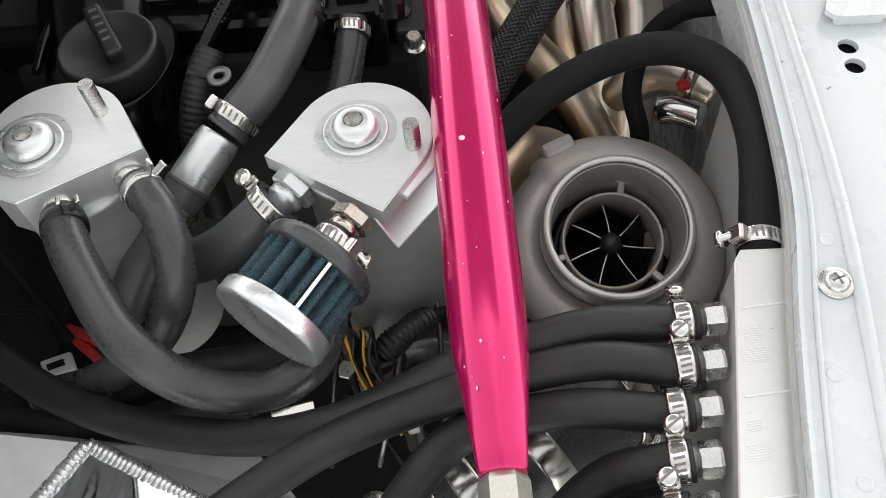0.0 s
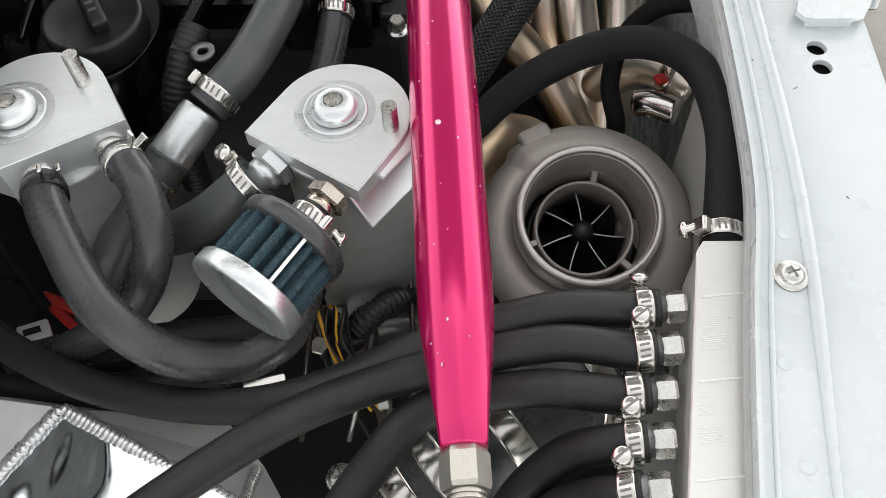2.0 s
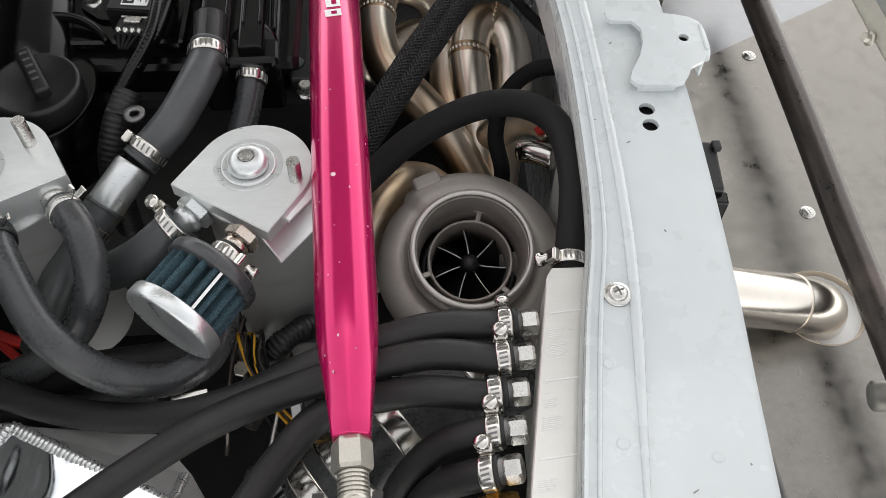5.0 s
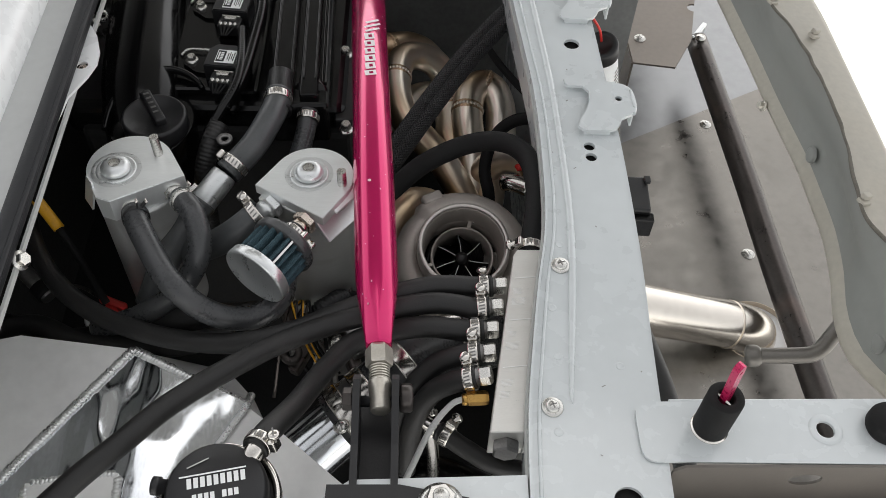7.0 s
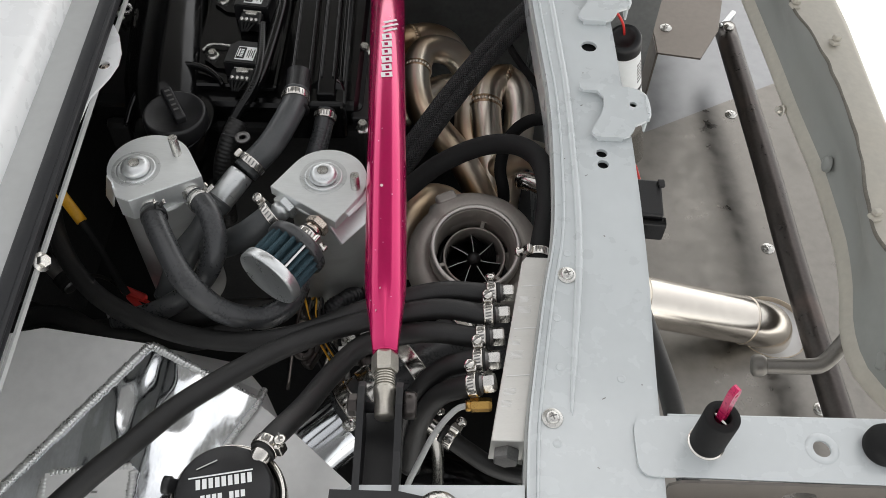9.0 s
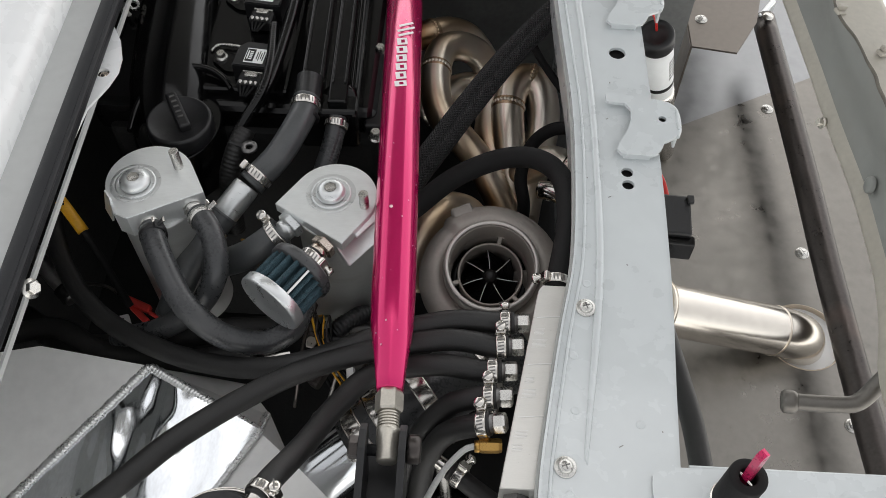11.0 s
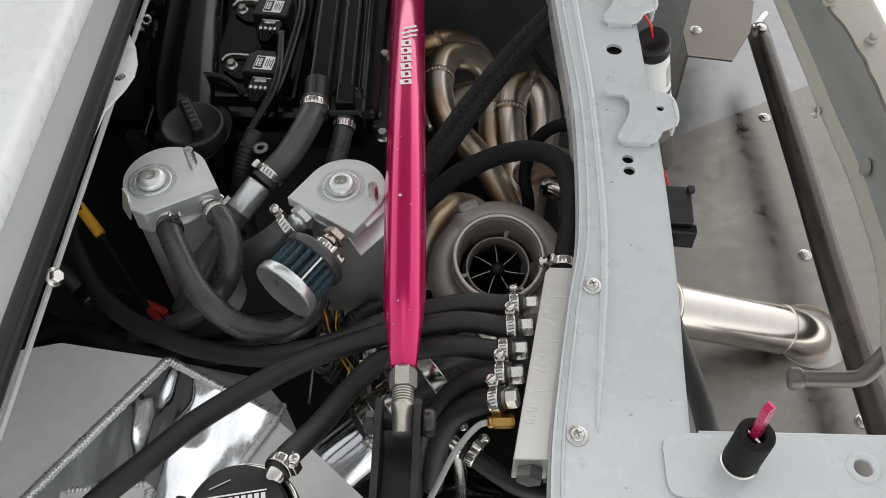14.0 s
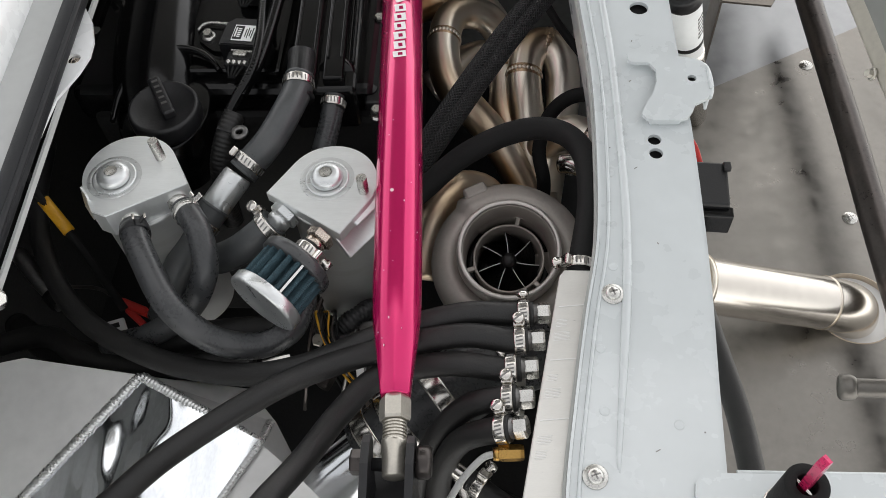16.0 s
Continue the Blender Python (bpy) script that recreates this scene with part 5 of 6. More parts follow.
# ---- engine ----
def engine():
    e = thing("engine", "black engine with a gloss black twin-cam cover", "engine", (-0.08, 1.0, 0.3))
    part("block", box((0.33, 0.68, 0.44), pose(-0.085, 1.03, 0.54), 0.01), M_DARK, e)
    part("cover_base", box((0.345, 0.64, 0.05), pose(-0.095, 1.02, 0.765), 0.012, segs=3), M_BLACK, e)
    part("cam_hump", tube([(-0.160, 0.655, 0.735, 0.034), (-0.164, 0.675, 0.752, 0.046), (-0.172, 0.72, 0.766, 0.053), (-0.184, 0.79, 0.771, 0.054), (-0.205, 0.95, 0.770, 0.053), (-0.235, 1.32, 0.770, 0.053)], 0.05, 36, 6), M_BLACK, e, "rounded gloss black cam hump")
    cx, cy = -0.1430, 0.6700
    part("cap_boss", lathe([(0, -0.10), (0.046, -0.10), (0.048, -0.06), (0.0495, -0.026), (0.0480, -0.022), (0.043, -0.024), (0.038, -0.020), (0, -0.020)], 56, pose(cx - 0.008, cy + 0.002, 0.815) @ Matrix.Diagonal((1, 1.22, 1, 1))), M_BLACK, e)
    arc = [math.radians(q) for q in range(38, 206, 12)]
    part("boss_lip", tube([(cx + 0.0600 * math.cos(q), cy + 0.0770 * math.sin(q), 0.797 + 0.012 * max(0, math.sin(q)), 0.0030 + 0.0022 * math.sin(math.pi * i / (len(arc) - 1))) for i, q in enumerate(arc)], 0.004, 12, 4), M_BLACK, e)
    part("coil_valley", box((0.115, 0.60, 0.03), pose(-0.088, 1.02, 0.785), 0.005), M_BLACK, e)
    rib = part("ribbed_cover", box((0.070, 0.628, 0.06), pose(0.0135, 0.986, 0.790, 0, 0, 2.0), 0.006, segs=3), M_BLACK, e, "gloss black ribbed side cover")
    for x0, w in ((-0.0060, 0.027), (0.0255, 0.022)):
        slab = part("raised_rail", box((w, 0.612, 0.012), pose(x0, 0.987, 0.8235, 0, 0, 2.0), 0.0025, segs=3), M_BLACK, rib)
        for k in (-1, 1):
            part("rib", box((0.0022, 0.58, 0.003), pose(x0 + k * (w / 2 - 0.004), 1.00, 0.8302, 0, 0, 2.0), 0.0008), M_BLACK, slab)
    for x0 in (0.0395, 0.0445):
        part("rib", box((0.0024, 0.58, 0.006), pose(x0, 1.00, 0.8215, 0, 0, 2.0), 0.0010), M_BLACK, rib)
    part("hose_neck", lathe([(0, -0.02), (0.014, -0.02), (0.014, 0.03), (0.0165, 0.03), (0.0165, 0.034), (0, 0.034)], 24, place((0.002, 0.693, 0.830), (0, -0.9, -0.25))), M_BLACK_SATIN, e)
    part("hose_neck", lathe([(0, -0.02), (0.0105, -0.02), (0.0105, 0.03), (0, 0.03)], 20, place((0.037, 0.690, 0.811), (0, -0.95, -0.3))), M_BLACK_SATIN, e)
    part("neck_flange", lathe([(0, 0), (0.022, 0), (0.022, 0.006), (0.017, 0.008), (0, 0.008)], 28, place((0.037, 0.699, 0.810), (0, -0.5, 0.8))), M_BLACK, e)
    part("side_flange", box((0.028, 0.62, 0.014), pose(0.066, 1.00, 0.775, 0, 0, 2.0), 0.003), M_BLACK_SATIN, e)
    c = thing("oil_filler_cap", "black plastic oil filler cap with a raised grip bar", "oil cap", (-0.139, 0.651, 0.809))
    part("disc", lathe([(0, -0.012), (0.0355, -0.012), (0.0370, -0.008), (0.0370, 0.008), (0.0355, 0.0115), (0.033, 0.0120), (0.0325, 0.0112), (0, 0.0112)], 48, pose(-0.1390, 0.6510, 0.8095)), M_BLACK_SATIN, c)
    part("grip", box((0.013, 0.058, 0.012), pose(-0.1405, 0.6590, 0.824, 0, 0, 30), 0.003, segs=3), M_BLACK_SATIN, c, "raised grip bar")
    for i in range(5):
        part("grip_mark", box((0.006, 0.0028, 0.0006), pose(-0.1505 + 0.0042 * i, 0.677 - 0.0075 * i, 0.8303, 0, 0, 30)), M_STEEL_DARK, c)


engine()


def coil(y, x):
    e = thing("ignition_coil", "black ignition coil with a printed label in the cam cover", "ignition coil", (x, y, 0.80), "ignition coils")
    q = pose(x, y, 0.800, 0, 0, -6)
    o = [(-0.014, 0.022), (0.018, 0.022), (0.024, 0.016), (0.024, -0.020), (-0.022, -0.020), (-0.022, 0.013)]
    part("body", plate(o, (), 0.0, 0.0225, q), M_BLACK_SATIN, e)
    part("rim", plate([(0.94 * a, 0.94 * b) for a, b in o], (), 0.0225, 0.0238, q), M_BLACK_SATIN, e)
    lab = part("label", box((0.0235, 0.0240, 0.0006), q @ pose(0.002, -0.002, 0.0242)), M_LABEL, e, "white printed label")
    part("label_field", box((0.0100, 0.0205, 0.0006), q @ pose(-0.0038, -0.002, 0.0245)), M_BLACK_SATIN, lab)
    part("label_edge", box((0.0016, 0.014, 0.0005), q @ pose(-0.0066, -0.002, 0.0250)), M_LABEL, lab)
    for i in range(5):
        part("label_bar", box((0.0036, 0.0017, 0.0005), q @ pose(-0.0028, 0.0035 - 0.0030 * i, 0.0250)), M_LABEL, lab)
    for i, w in enumerate((0.006, 0.008, 0.005, 0.008)):
        part("print_line", box((0.0010, w * 2, 0.0005), q @ pose(0.0045 + 0.0024 * i, -0.002, 0.0246)), M_BLACK_SATIN, lab)
    part("tongue", plate([(-0.058, 0.020), (-0.022, 0.013), (-0.022, -0.012), (-0.036, -0.012), (-0.056, 0.002)], (), -0.002, 0.004, q), M_BLACK, e)
    part("bright_edge", tube([tuple(q @ Vector(p)) for p in ((-0.064, 0.020, 0.002), (-0.058, 0.029, 0.004), (-0.045, 0.031, 0.005), (-0.018, 0.030, 0.005))], 0.0018, 8, 5), M_STEEL, e)
    plug = part("plug", box((0.030, 0.022, 0.016), q @ pose(0.004, -0.034, 0.010), 0.003), M_BLACK_SATIN, e)
    part("latch", box((0.015, 0.007, 0.004), q @ pose(0.004, -0.029, 0.0195), 0.001), M_STEEL, plug)
    part("lock_frame", box((0.024, 0.0022, 0.003), q @ pose(0.004, -0.024, 0.0185), 0.0006), M_STEEL, plug)
    for i in range(4):
        part("pin", lathe([(0, 0), (0.0026, 0), (0.0030, 0.003), (0.0024, 0.006), (0, 0.0065)], 12, q @ place((-0.0055 + 0.0062 * i, -0.041, 0.0165), (0.1, -0.5, 1))), M_STEEL, plug)
        part("wire", tube([tuple(q @ Vector(p)) for p in ((-0.0055 + 0.0062 * i, -0.043, 0.017), (-0.003 + 0.0045 * i, -0.052, 0.018), (0.0 + 0.002 * i, -0.062, 0.016))], 0.0013, 6, 4), M_HOSE_MATT, plug)
    b = thing("coil_bolt", "plated flange bolt holding the ignition coil", "bolt", (x - 0.046, y + 0.015, 0.803), "coil bolts")
    part("flange", lathe([(0, 0), (0.0080, 0), (0.0080, 0.0015), (0.006, 0.003), (0, 0.003)], 22, pose(x - 0.046, y + 0.015, 0.803)), M_STEEL, b)
    part("head", hexagon(0.0056, 0.006, pose(x - 0.046, y + 0.015, 0.8055)), M_STEEL, b)


coil(0.757, -0.072)
coil(0.868, -0.078)
coil(0.985, -0.084)
for x, y in ((0.071, 0.815), (0.079, 0.672), (0.066, 0.95)):
    b = thing("cover_bolt", "plated bolt along the edge of the cam cover", "bolt", (x, y, 0.782), "cam cover bolts")
    part("flange", lathe([(0, 0), (0.0085, 0), (0.0085, 0.002), (0, 0.002)], 20, pose(x, y, 0.782)), M_STEEL, b)
    part("head", hexagon(0.0062, 0.010, pose(x, y, 0.784)), M_STEEL, b)
for x, y, z in ((-0.262, 0.80, 0.78), (-0.268, 0.87, 0.785)):
    b = thing("cover_bolt", "dull bolt beside the rounded cam hump", "bolt", (x, y, z), "cam cover bolts")
    part("head", hexagon(0.0065, 0.010, pose(x, y, z)), M_STEEL_DARK, b)


def loom(pts, r, label, m=M_BLACK):
    """Corrugated conduit with one rib every few millimetres."""
    line = [Vector(p[:3]) for p in spline(pts, 14)]
    step = 0.0011
    out, left = [line[0]], step
    for a, b in zip(line, line[1:]):
        seg = (b - a).length
        pos = left
        while pos <= seg:
            out.append(a.lerp(b, pos / seg))
            pos += step
        left = pos - seg
    rows = [(*p, r * (1.0, 0.99, 0.93, 0.99)[i % 4]) for i, p in enumerate(out)]
    e = part("wiring_conduit", tube(rows, r, 16, 0), m)
    return tagged(e, label, "wiring conduit")


loom([(-0.060, 1.0, 0.83), (-0.046, 0.90, 0.832), (-0.036, 0.85, 0.832), (-0.040, 0.78, 0.826), (-0.047, 0.715, 0.822), (-0.062, 0.67, 0.815)], 0.0068, "black corrugated wiring conduit beside the ignition coils")
loom([(-0.058, 0.815, 0.82), (-0.050, 0.745, 0.826), (-0.052, 0.70, 0.824), (-0.066, 0.665, 0.815), (-0.080, 0.643, 0.800)], 0.0062, "black corrugated wiring conduit in the cam cover valley")
loom([(-0.066, 0.652, 0.808), (-0.075, 0.630, 0.796), (-0.083, 0.611, 0.772), (-0.086, 0.602, 0.735), (-0.088, 0.598, 0.69)], 0.0118, "thick black corrugated conduit diving beside the catch can", M_HOSE)
n = thing("loom_clip", "small dark clip eyelet on the wiring", "clip", (-0.056, 0.624, 0.80))
part("ring", lathe([(0.004, -0.0015), (0.009, -0.0015), (0.009, 0.0015), (0.004, 0.0015)], 22, pose(-0.056, 0.624, 0.81), closed=True), M_STEEL_DARK, n)
part("arm", box((0.022, 0.008, 0.003), pose(-0.070, 0.630, 0.808, 0, 0, -20), 0.001), M_BLACK_SATIN, n)


# ---- clutter low in the bay ----
y = thing("taped_cable", "black cable with a band of yellow tape", "cable", (-0.26, 0.56, 0.7))
part("cable", tube([(-0.31, 0.66, 0.80), (-0.285, 0.592, 0.776), (-0.258, 0.563, 0.745), (-0.235, 0.54, 0.72), (-0.20, 0.50, 0.66)], 0.0045, 12, 6), M_HOSE_MATT, y)
part("tape", tube([(-0.272, 0.5765, 0.758), (-0.246, 0.5515, 0.734)], 0.0066, 14, 4), M_YELLOW, y, "yellow tape band")
r = thing("red_connector", "red plastic connector with a white block on its wires", "connector", (-0.20, 0.51, 0.6))
part("shell", box((0.034, 0.010, 0.012), pose(-0.200, 0.514, 0.640, 8, 10, -18), 0.003), M_RED, r)
part("shell", box((0.030, 0.008, 0.010), pose(-0.196, 0.503, 0.636, 8, 14, -38), 0.003), M_RED, r)
part("wire", tube([(-0.216, 0.520, 0.642), (-0.245, 0.535, 0.645), (-0.29, 0.54, 0.64)], 0.0022, 8, 6), M_TUBE, r)
part("wire", tube([(-0.186, 0.506, 0.638), (-0.16, 0.50, 0.62), (-0.14, 0.52, 0.58)], 0.0026, 8, 6), M_RED, r)
part("block", box((0.024, 0.018, 0.012), pose(-0.214, 0.486, 0.640, 0, 12, 28), 0.002), M_LABEL, r, "white plastic block")
part("block_mark", box((0.013, 0.006, 0.0006), pose(-0.214, 0.486, 0.6468, 0, 12, 28)), M_BLACK_SATIN, r)
part("stand", box((0.010, 0.010, 0.33), pose(-0.214, 0.49, 0.468), 0.001), M_DARK, r)
hose([(-0.34, 0.50, 0.62), (-0.25, 0.44, 0.67), (-0.16, 0.43, 0.70), (-0.09, 0.44, 0.715), (0.0, 0.46, 0.70)], 0.014, "black rubber hose low in the bay", M_HOSE)
hose([(-0.36, 0.44, 0.66), (-0.27, 0.455, 0.68), (-0.20, 0.42, 0.70), (-0.10, 0.405, 0.715), (-0.03, 0.42, 0.72)], 0.012, "black rubber hose low in the bay", M_HOSE)


# ---- outside the rail: tray, downpipe, tube and outer rail ----
def tray():
    e = thing("splash_tray", "dull brushed aluminium splash tray in two overlapping sheets", "splash tray", (0.7, 0.9, 0.19), kind="structure")
    near = [(0.36, 0.25), (1.11, 0.25), (1.11, 1.532), (0.933, 1.438), (0.577, 1.246), (0.36, 1.128)]
    part("near_sheet", plate(near, [ring(0.797, 0.778, 0.070, 40, 0.066)], 0.1925, 0.1965), M_TRAY, e)
    part("far_sheet", plate([(0.36, 1.0), (0.95, 1.30), (1.10, 1.38), (1.10, 2.2), (0.36, 2.2)], (), 0.186, 0.1915), M_TRAY2, e)
    for x in (0.38, 1.07):
        part("support", box((0.03, 1.9, 0.185), pose(x, 1.22, 0.093)), M_STEEL_DARK, e)
    for p in ((0.828, 0.960, 0.1966), (0.822, 1.335, 0.1966), (0.848, 0.612, 0.1966), (1.02, 0.86, 0.1966)):
        screw(p, 0.010, 0.013, "tray screws", M_STEEL, "round-head screw in the aluminium tray")


tray()
M_RIM = mat("beige_rim", (0.55, 0.46, 0.36), 0.5, 0.2, 0.1, 20, 0.1, 200)
d = thing("downpipe", "brushed stainless exhaust downpipe cut off above the tray", "exhaust pipe", (0.6, 0.75, 0.2))
line = [(0.40, 0.735, 0.372), (0.53, 0.742, 0.322), (0.66, 0.752, 0.273), (0.725, 0.757, 0.249), (0.758, 0.760, 0.233), (0.782, 0.766, 0.210), (0.794, 0.772, 0.170)]
pipe = tube(line, 0.0430, 44, 6)
bmesh.ops.holes_fill(pipe, edges=[q for q in pipe.edges if q.is_boundary])
part("pipe", pipe, M_DOWN, d)
part("weld_ring", lathe([(0.0425, -0.003), (0.0440, -0.0015), (0.0440, 0.0015), (0.0425, 0.003)], 40, place(line[3], Vector(line[4]) - Vector(line[2]))), M_STAINLESS, d)
part("flange", lathe([(0.0425, -0.004), (0.048, -0.004), (0.048, 0.004), (0.0425, 0.004)], 40, place((0.512, 0.741, 0.329), Vector(line[2]) - Vector(line[1])), closed=True), M_STAINLESS, d)

# Dish added in the opening; its white stands in for sunlit ground below.
fl = thing("sunlit_hole_dish", "white dish in the round tray opening, standing in for sunlit ground", "cover", (0.797, 0.778, 0.185))
part("dish", lathe([(0.066, 0.0060), (0.0655, 0.002), (0.060, 0.0005), (0, 0.0)], 48, pose(0.797, 0.778, 0.1855)), M_GROUND, fl)
part("rim", lathe([(0.064, 0.0), (0.0655, 0.011), (0.0672, 0.011), (0.0672, 0.0)], 48, pose(0.797, 0.778, 0.1865), closed=True), M_RIM, fl, "beige rolled rim")

t = thing("bumper_tube", "weathered dark steel tube running behind the outer rail", "steel tube", (0.82, 1.0, 0.27))
part("tube", tube([(0.808, 1.50, 0.300), (0.818, 1.1, 0.296), (0.822, 0.86, 0.290), (0.829, 0.60, 0.286), (0.838, 0.40, 0.286)], 0.0235, 28, 8), M_TUBE, t)
part("end_lug", box((0.012, 0.07, 0.03), pose(0.812, 1.515, 0.305, 0, 0, -35), 0.004), M_ALU, t)
part("lug_bolt", lathe([(0, 0), (0.011, 0), (0.011, 0.006), (0, 0.008)], 18, pose(0.806, 1.478, 0.322)), M_STEEL, t)
part("foot", box((0.03, 0.03, 0.09), pose(0.838, 0.42, 0.241), 0.004), M_TUBE, t)

st = thing("bent_rod", "dark bent steel rod with a rounded end", "steel rod", (0.56, 0.39, 0.72))
part("rod", tube([(0.534, 0.3915, 0.7235), (0.555, 0.3890, 0.7275), (0.578, 0.3870, 0.7320), (0.590, 0.3875, 0.7350), (0.600, 0.3930, 0.7400), (0.612, 0.4040, 0.7500), (0.626, 0.4170, 0.7650)], 0.0088, 22, 6), M_FLAKED, st)
part("end_knob", lathe([(0, 0), (0.0095, 0.001), (0.0118, 0.003), (0.0122, 0.006), (0.0122, 0.011), (0.0110, 0.0145), (0.0088, 0.017), (0, 0.0175)], 28, place((0.5205, 0.3930, 0.7205), (1, -0.12, 0.21))), M_FLAKED, st)


def outer_rail():
    e = thing("outer_wing_rail", "grey outer wing rail with a rough sealed seam", "car body panel", (0.62, 0.6, 0.7), kind="structure")
    ys = [0.15 + 0.02 * i for i in range(62)]
    low = np.interp(ys, [0.15, 0.26, 0.31, 0.345, 0.40, 0.45, 0.51, 0.62, 0.72, 0.81, 0.93, 1.03, 1.40], [0.66, 0.645, 0.620, 0.594, 0.594, 0.609, 0.618, 0.619, 0.611, 0.607, 0.599, 0.592, 0.565])
    seam = np.interp(ys, [0.15, 0.40, 0.445, 0.49, 0.56, 0.63, 0.70, 0.76, 0.81, 0.86, 1.03, 1.40], [0.648, 0.630, 0.606, 0.609, 0.622, 0.626, 0.624, 0.618, 0.602, 0.610, 0.600, 0.575])
    soft = lambda a: np.convolve(np.pad(a, 1, mode="edge"), (0.25, 0.5, 0.25), "valid")
    low, seam = soft(low), soft(seam)
    edge = np.interp(ys, [0.15, 0.55, 0.80, 1.40], [0.690, 0.673, 0.675, 0.640])
    strips = (
        ("lower_lip", M_BEIGE, lambda a, b, c: [(a + 0.030, 0.770), (a + 0.002, 0.778), (a, 0.784), (a + 0.003, 0.790), (a + 0.009, 0.797)]),
        ("inner_face", M_RAIL_OUT, lambda a, b, c: [(a + 0.009, 0.797), (a + 0.011, 0.803), (0.6 * a + 0.4 * b + 0.008, 0.838), (0.45 * a + 0.55 * b + 0.004, 0.848), (b - 0.001, 0.872), (b, 0.880)]),
        ("outer_flange", M_BEIGE, lambda a, b, c: [(b, 0.879), (0.6 * b + 0.4 * c, 0.876), (0.15 * b + 0.85 * c, 0.872), (c, 0.866), (c + 0.003, 0.845)]),
    )
    for name, m, f in strips:
        bm = bmesh.new()
        rows = [[bm.verts.new((x, y, z)) for x, z in f(a, b, c)] for y, a, b, c in zip(ys, low, seam, edge)]
        for a, b in zip(rows, rows[1:]):
            for k in range(len(a) - 1):
                bm.faces.new((a[k], b[k], b[k + 1], a[k + 1])).smooth = True
        bmesh.ops.recalc_face_normals(bm, faces=bm.faces)
        part(name, bm, m, e)
    rnd = random.Random(2)
    bead = [(x + rnd.uniform(-0.0015, 0.0015), y, 0.880 + rnd.uniform(-0.0008, 0.0008), 0.0014 + rnd.uniform(0, 0.0008)) for y, x in zip(ys, seam)]
    part("sealed_seam", tube(bead, 0.002, 8, 3), M_SEALER, e, "rough sealer bead along the seam")
    for y, x, z in ((0.612, 0.6235, 0.811), (0.35, 0.612, 0.812)):
        part("pressed_dimple", lathe([(0.0100, -0.002), (0.0092, 0.0010), (0.0075, 0.0018), (0, 0.0020)], 22, place((x, y, z), (-1, 0, 0.15))), M_RAIL_OUT, e)
    for y, x in ((0.812, 0.607), (0.745, 0.640), (0.475, 0.612)):
        c = thing("panel_clip", "dull folded metal clip on the seam", "clip", (x, y, 0.875), "seam clips")
        part("tongue", box((0.012, 0.010, 0.004), pose(x, y, 0.8805, 0, 15, 20), 0.001), M_BEIGE, c)
        part("head", box((0.010, 0.007, 0.006), pose(x + 0.002, y + 0.003, 0.885, 0, 15, 20), 0.0015), M_BEIGE, c)


M_BEIGE = mat("primer_beige", (0.40, 0.375, 0.32), 0.55, 0.0, 0.12, 14, 0.15, 200, dirt=(0.33, 0.29, 0.23), dirt_amount=0.35)
M_SEALER = mat("old_sealer", (0.12, 0.11, 0.09), 0.7, 0.0, 0.4, 80, 0.5, 400)
outer_rail()
c = thing("side_bolt", "dull hex bolt on the inside of the outer rail", "bolt", (0.60, 0.73, 0.778))
part("head", hexagon(0.0048, 0.006, place((0.6065, 0.731, 0.781), (-1, 0, 0.3))), M_ROD, c)
part("washer", lathe([(0, 0), (0.0070, 0), (0.0070, 0.002), (0, 0.002)], 20, place((0.6085, 0.731, 0.7805), (-1, 0, 0.3))), M_ROD, c)

k = thing("relay_box", "black plastic relay box with wires on the rail's outside", "relay", (0.43, 0.62, 0.70))
part("body", box((0.036, 0.058, 0.036), pose(0.434, 0.620, 0.716, 0, 0, -4), 0.003), M_BLACK_SATIN, k)
part("lid", box((0.034, 0.014, 0.030), pose(0.437, 0.588, 0.712, 0, 0, -4), 0.002), M_BLACK, k)
part("mount", box((0.036, 0.02, 0.004), pose(0.405, 0.625, 0.712), 0.001), M_STEEL_DARK, k)
part("wire", tube([(0.430, 0.650, 0.72), (0.420, 0.675, 0.735), (0.395, 0.69, 0.75)], 0.003, 10, 6), M_RED, k)
part("nub", box((0.008, 0.010, 0.006), pose(0.452, 0.640, 0.736), 0.001), M_BLACK_SATIN, k)
hose([(0.402, 0.66, 0.66), (0.420, 0.58, 0.645), (0.434, 0.50, 0.64), (0.443, 0.44, 0.645), (0.450, 0.38, 0.65), (0.452, 0.28, 0.66)], 0.0125, "black rubber hose along the outside of the rail", M_HOSE)

p = thing("fuel_pump", "white labelled canister pump with a black cap", "pump", (0.47, 1.07, 0.45))
m = place((0.521, 1.134, 0.435), (-0.037, -0.042, 0.147)) @ Matrix.Diagonal((0.82, 0.82, 1, 1))
part("canister", lathe([(0, 0), (0.031, 0), (0.033, 0.004), (0.033, 0.150), (0, 0.150)], 36, m), M_LABEL, p, "white labelled canister")
part("lower_band", lathe([(0.0332, 0.030), (0.0336, 0.031), (0.0336, 0.040), (0.0332, 0.041)], 36, m), M_BLACK_SATIN, p)
part("cap", lathe([(0.034, 0.148), (0.0355, 0.150), (0.0355, 0.172), (0.033, 0.177), (0.022, 0.178), (0.020, 0.174), (0, 0.174)], 36, m), M_BLACK_SATIN, p)
for i in range(6):
    part("print_bar", box((0.001, 0.022 - 0.002 * (i % 3), 0.0035), m @ pose(0, 0, 0, 0, 0, -80) @ pose(0.0328, 0.0, 0.065 + 0.010 * i)), M_STEEL_DARK, p)
part("wire", tube([tuple(m @ Vector(q)) for q in ((0.008, 0.006, 0.174), (0.012, 0.012, 0.20), (0.010, 0.03, 0.23))], 0.0022, 10, 6), M_RED, p)
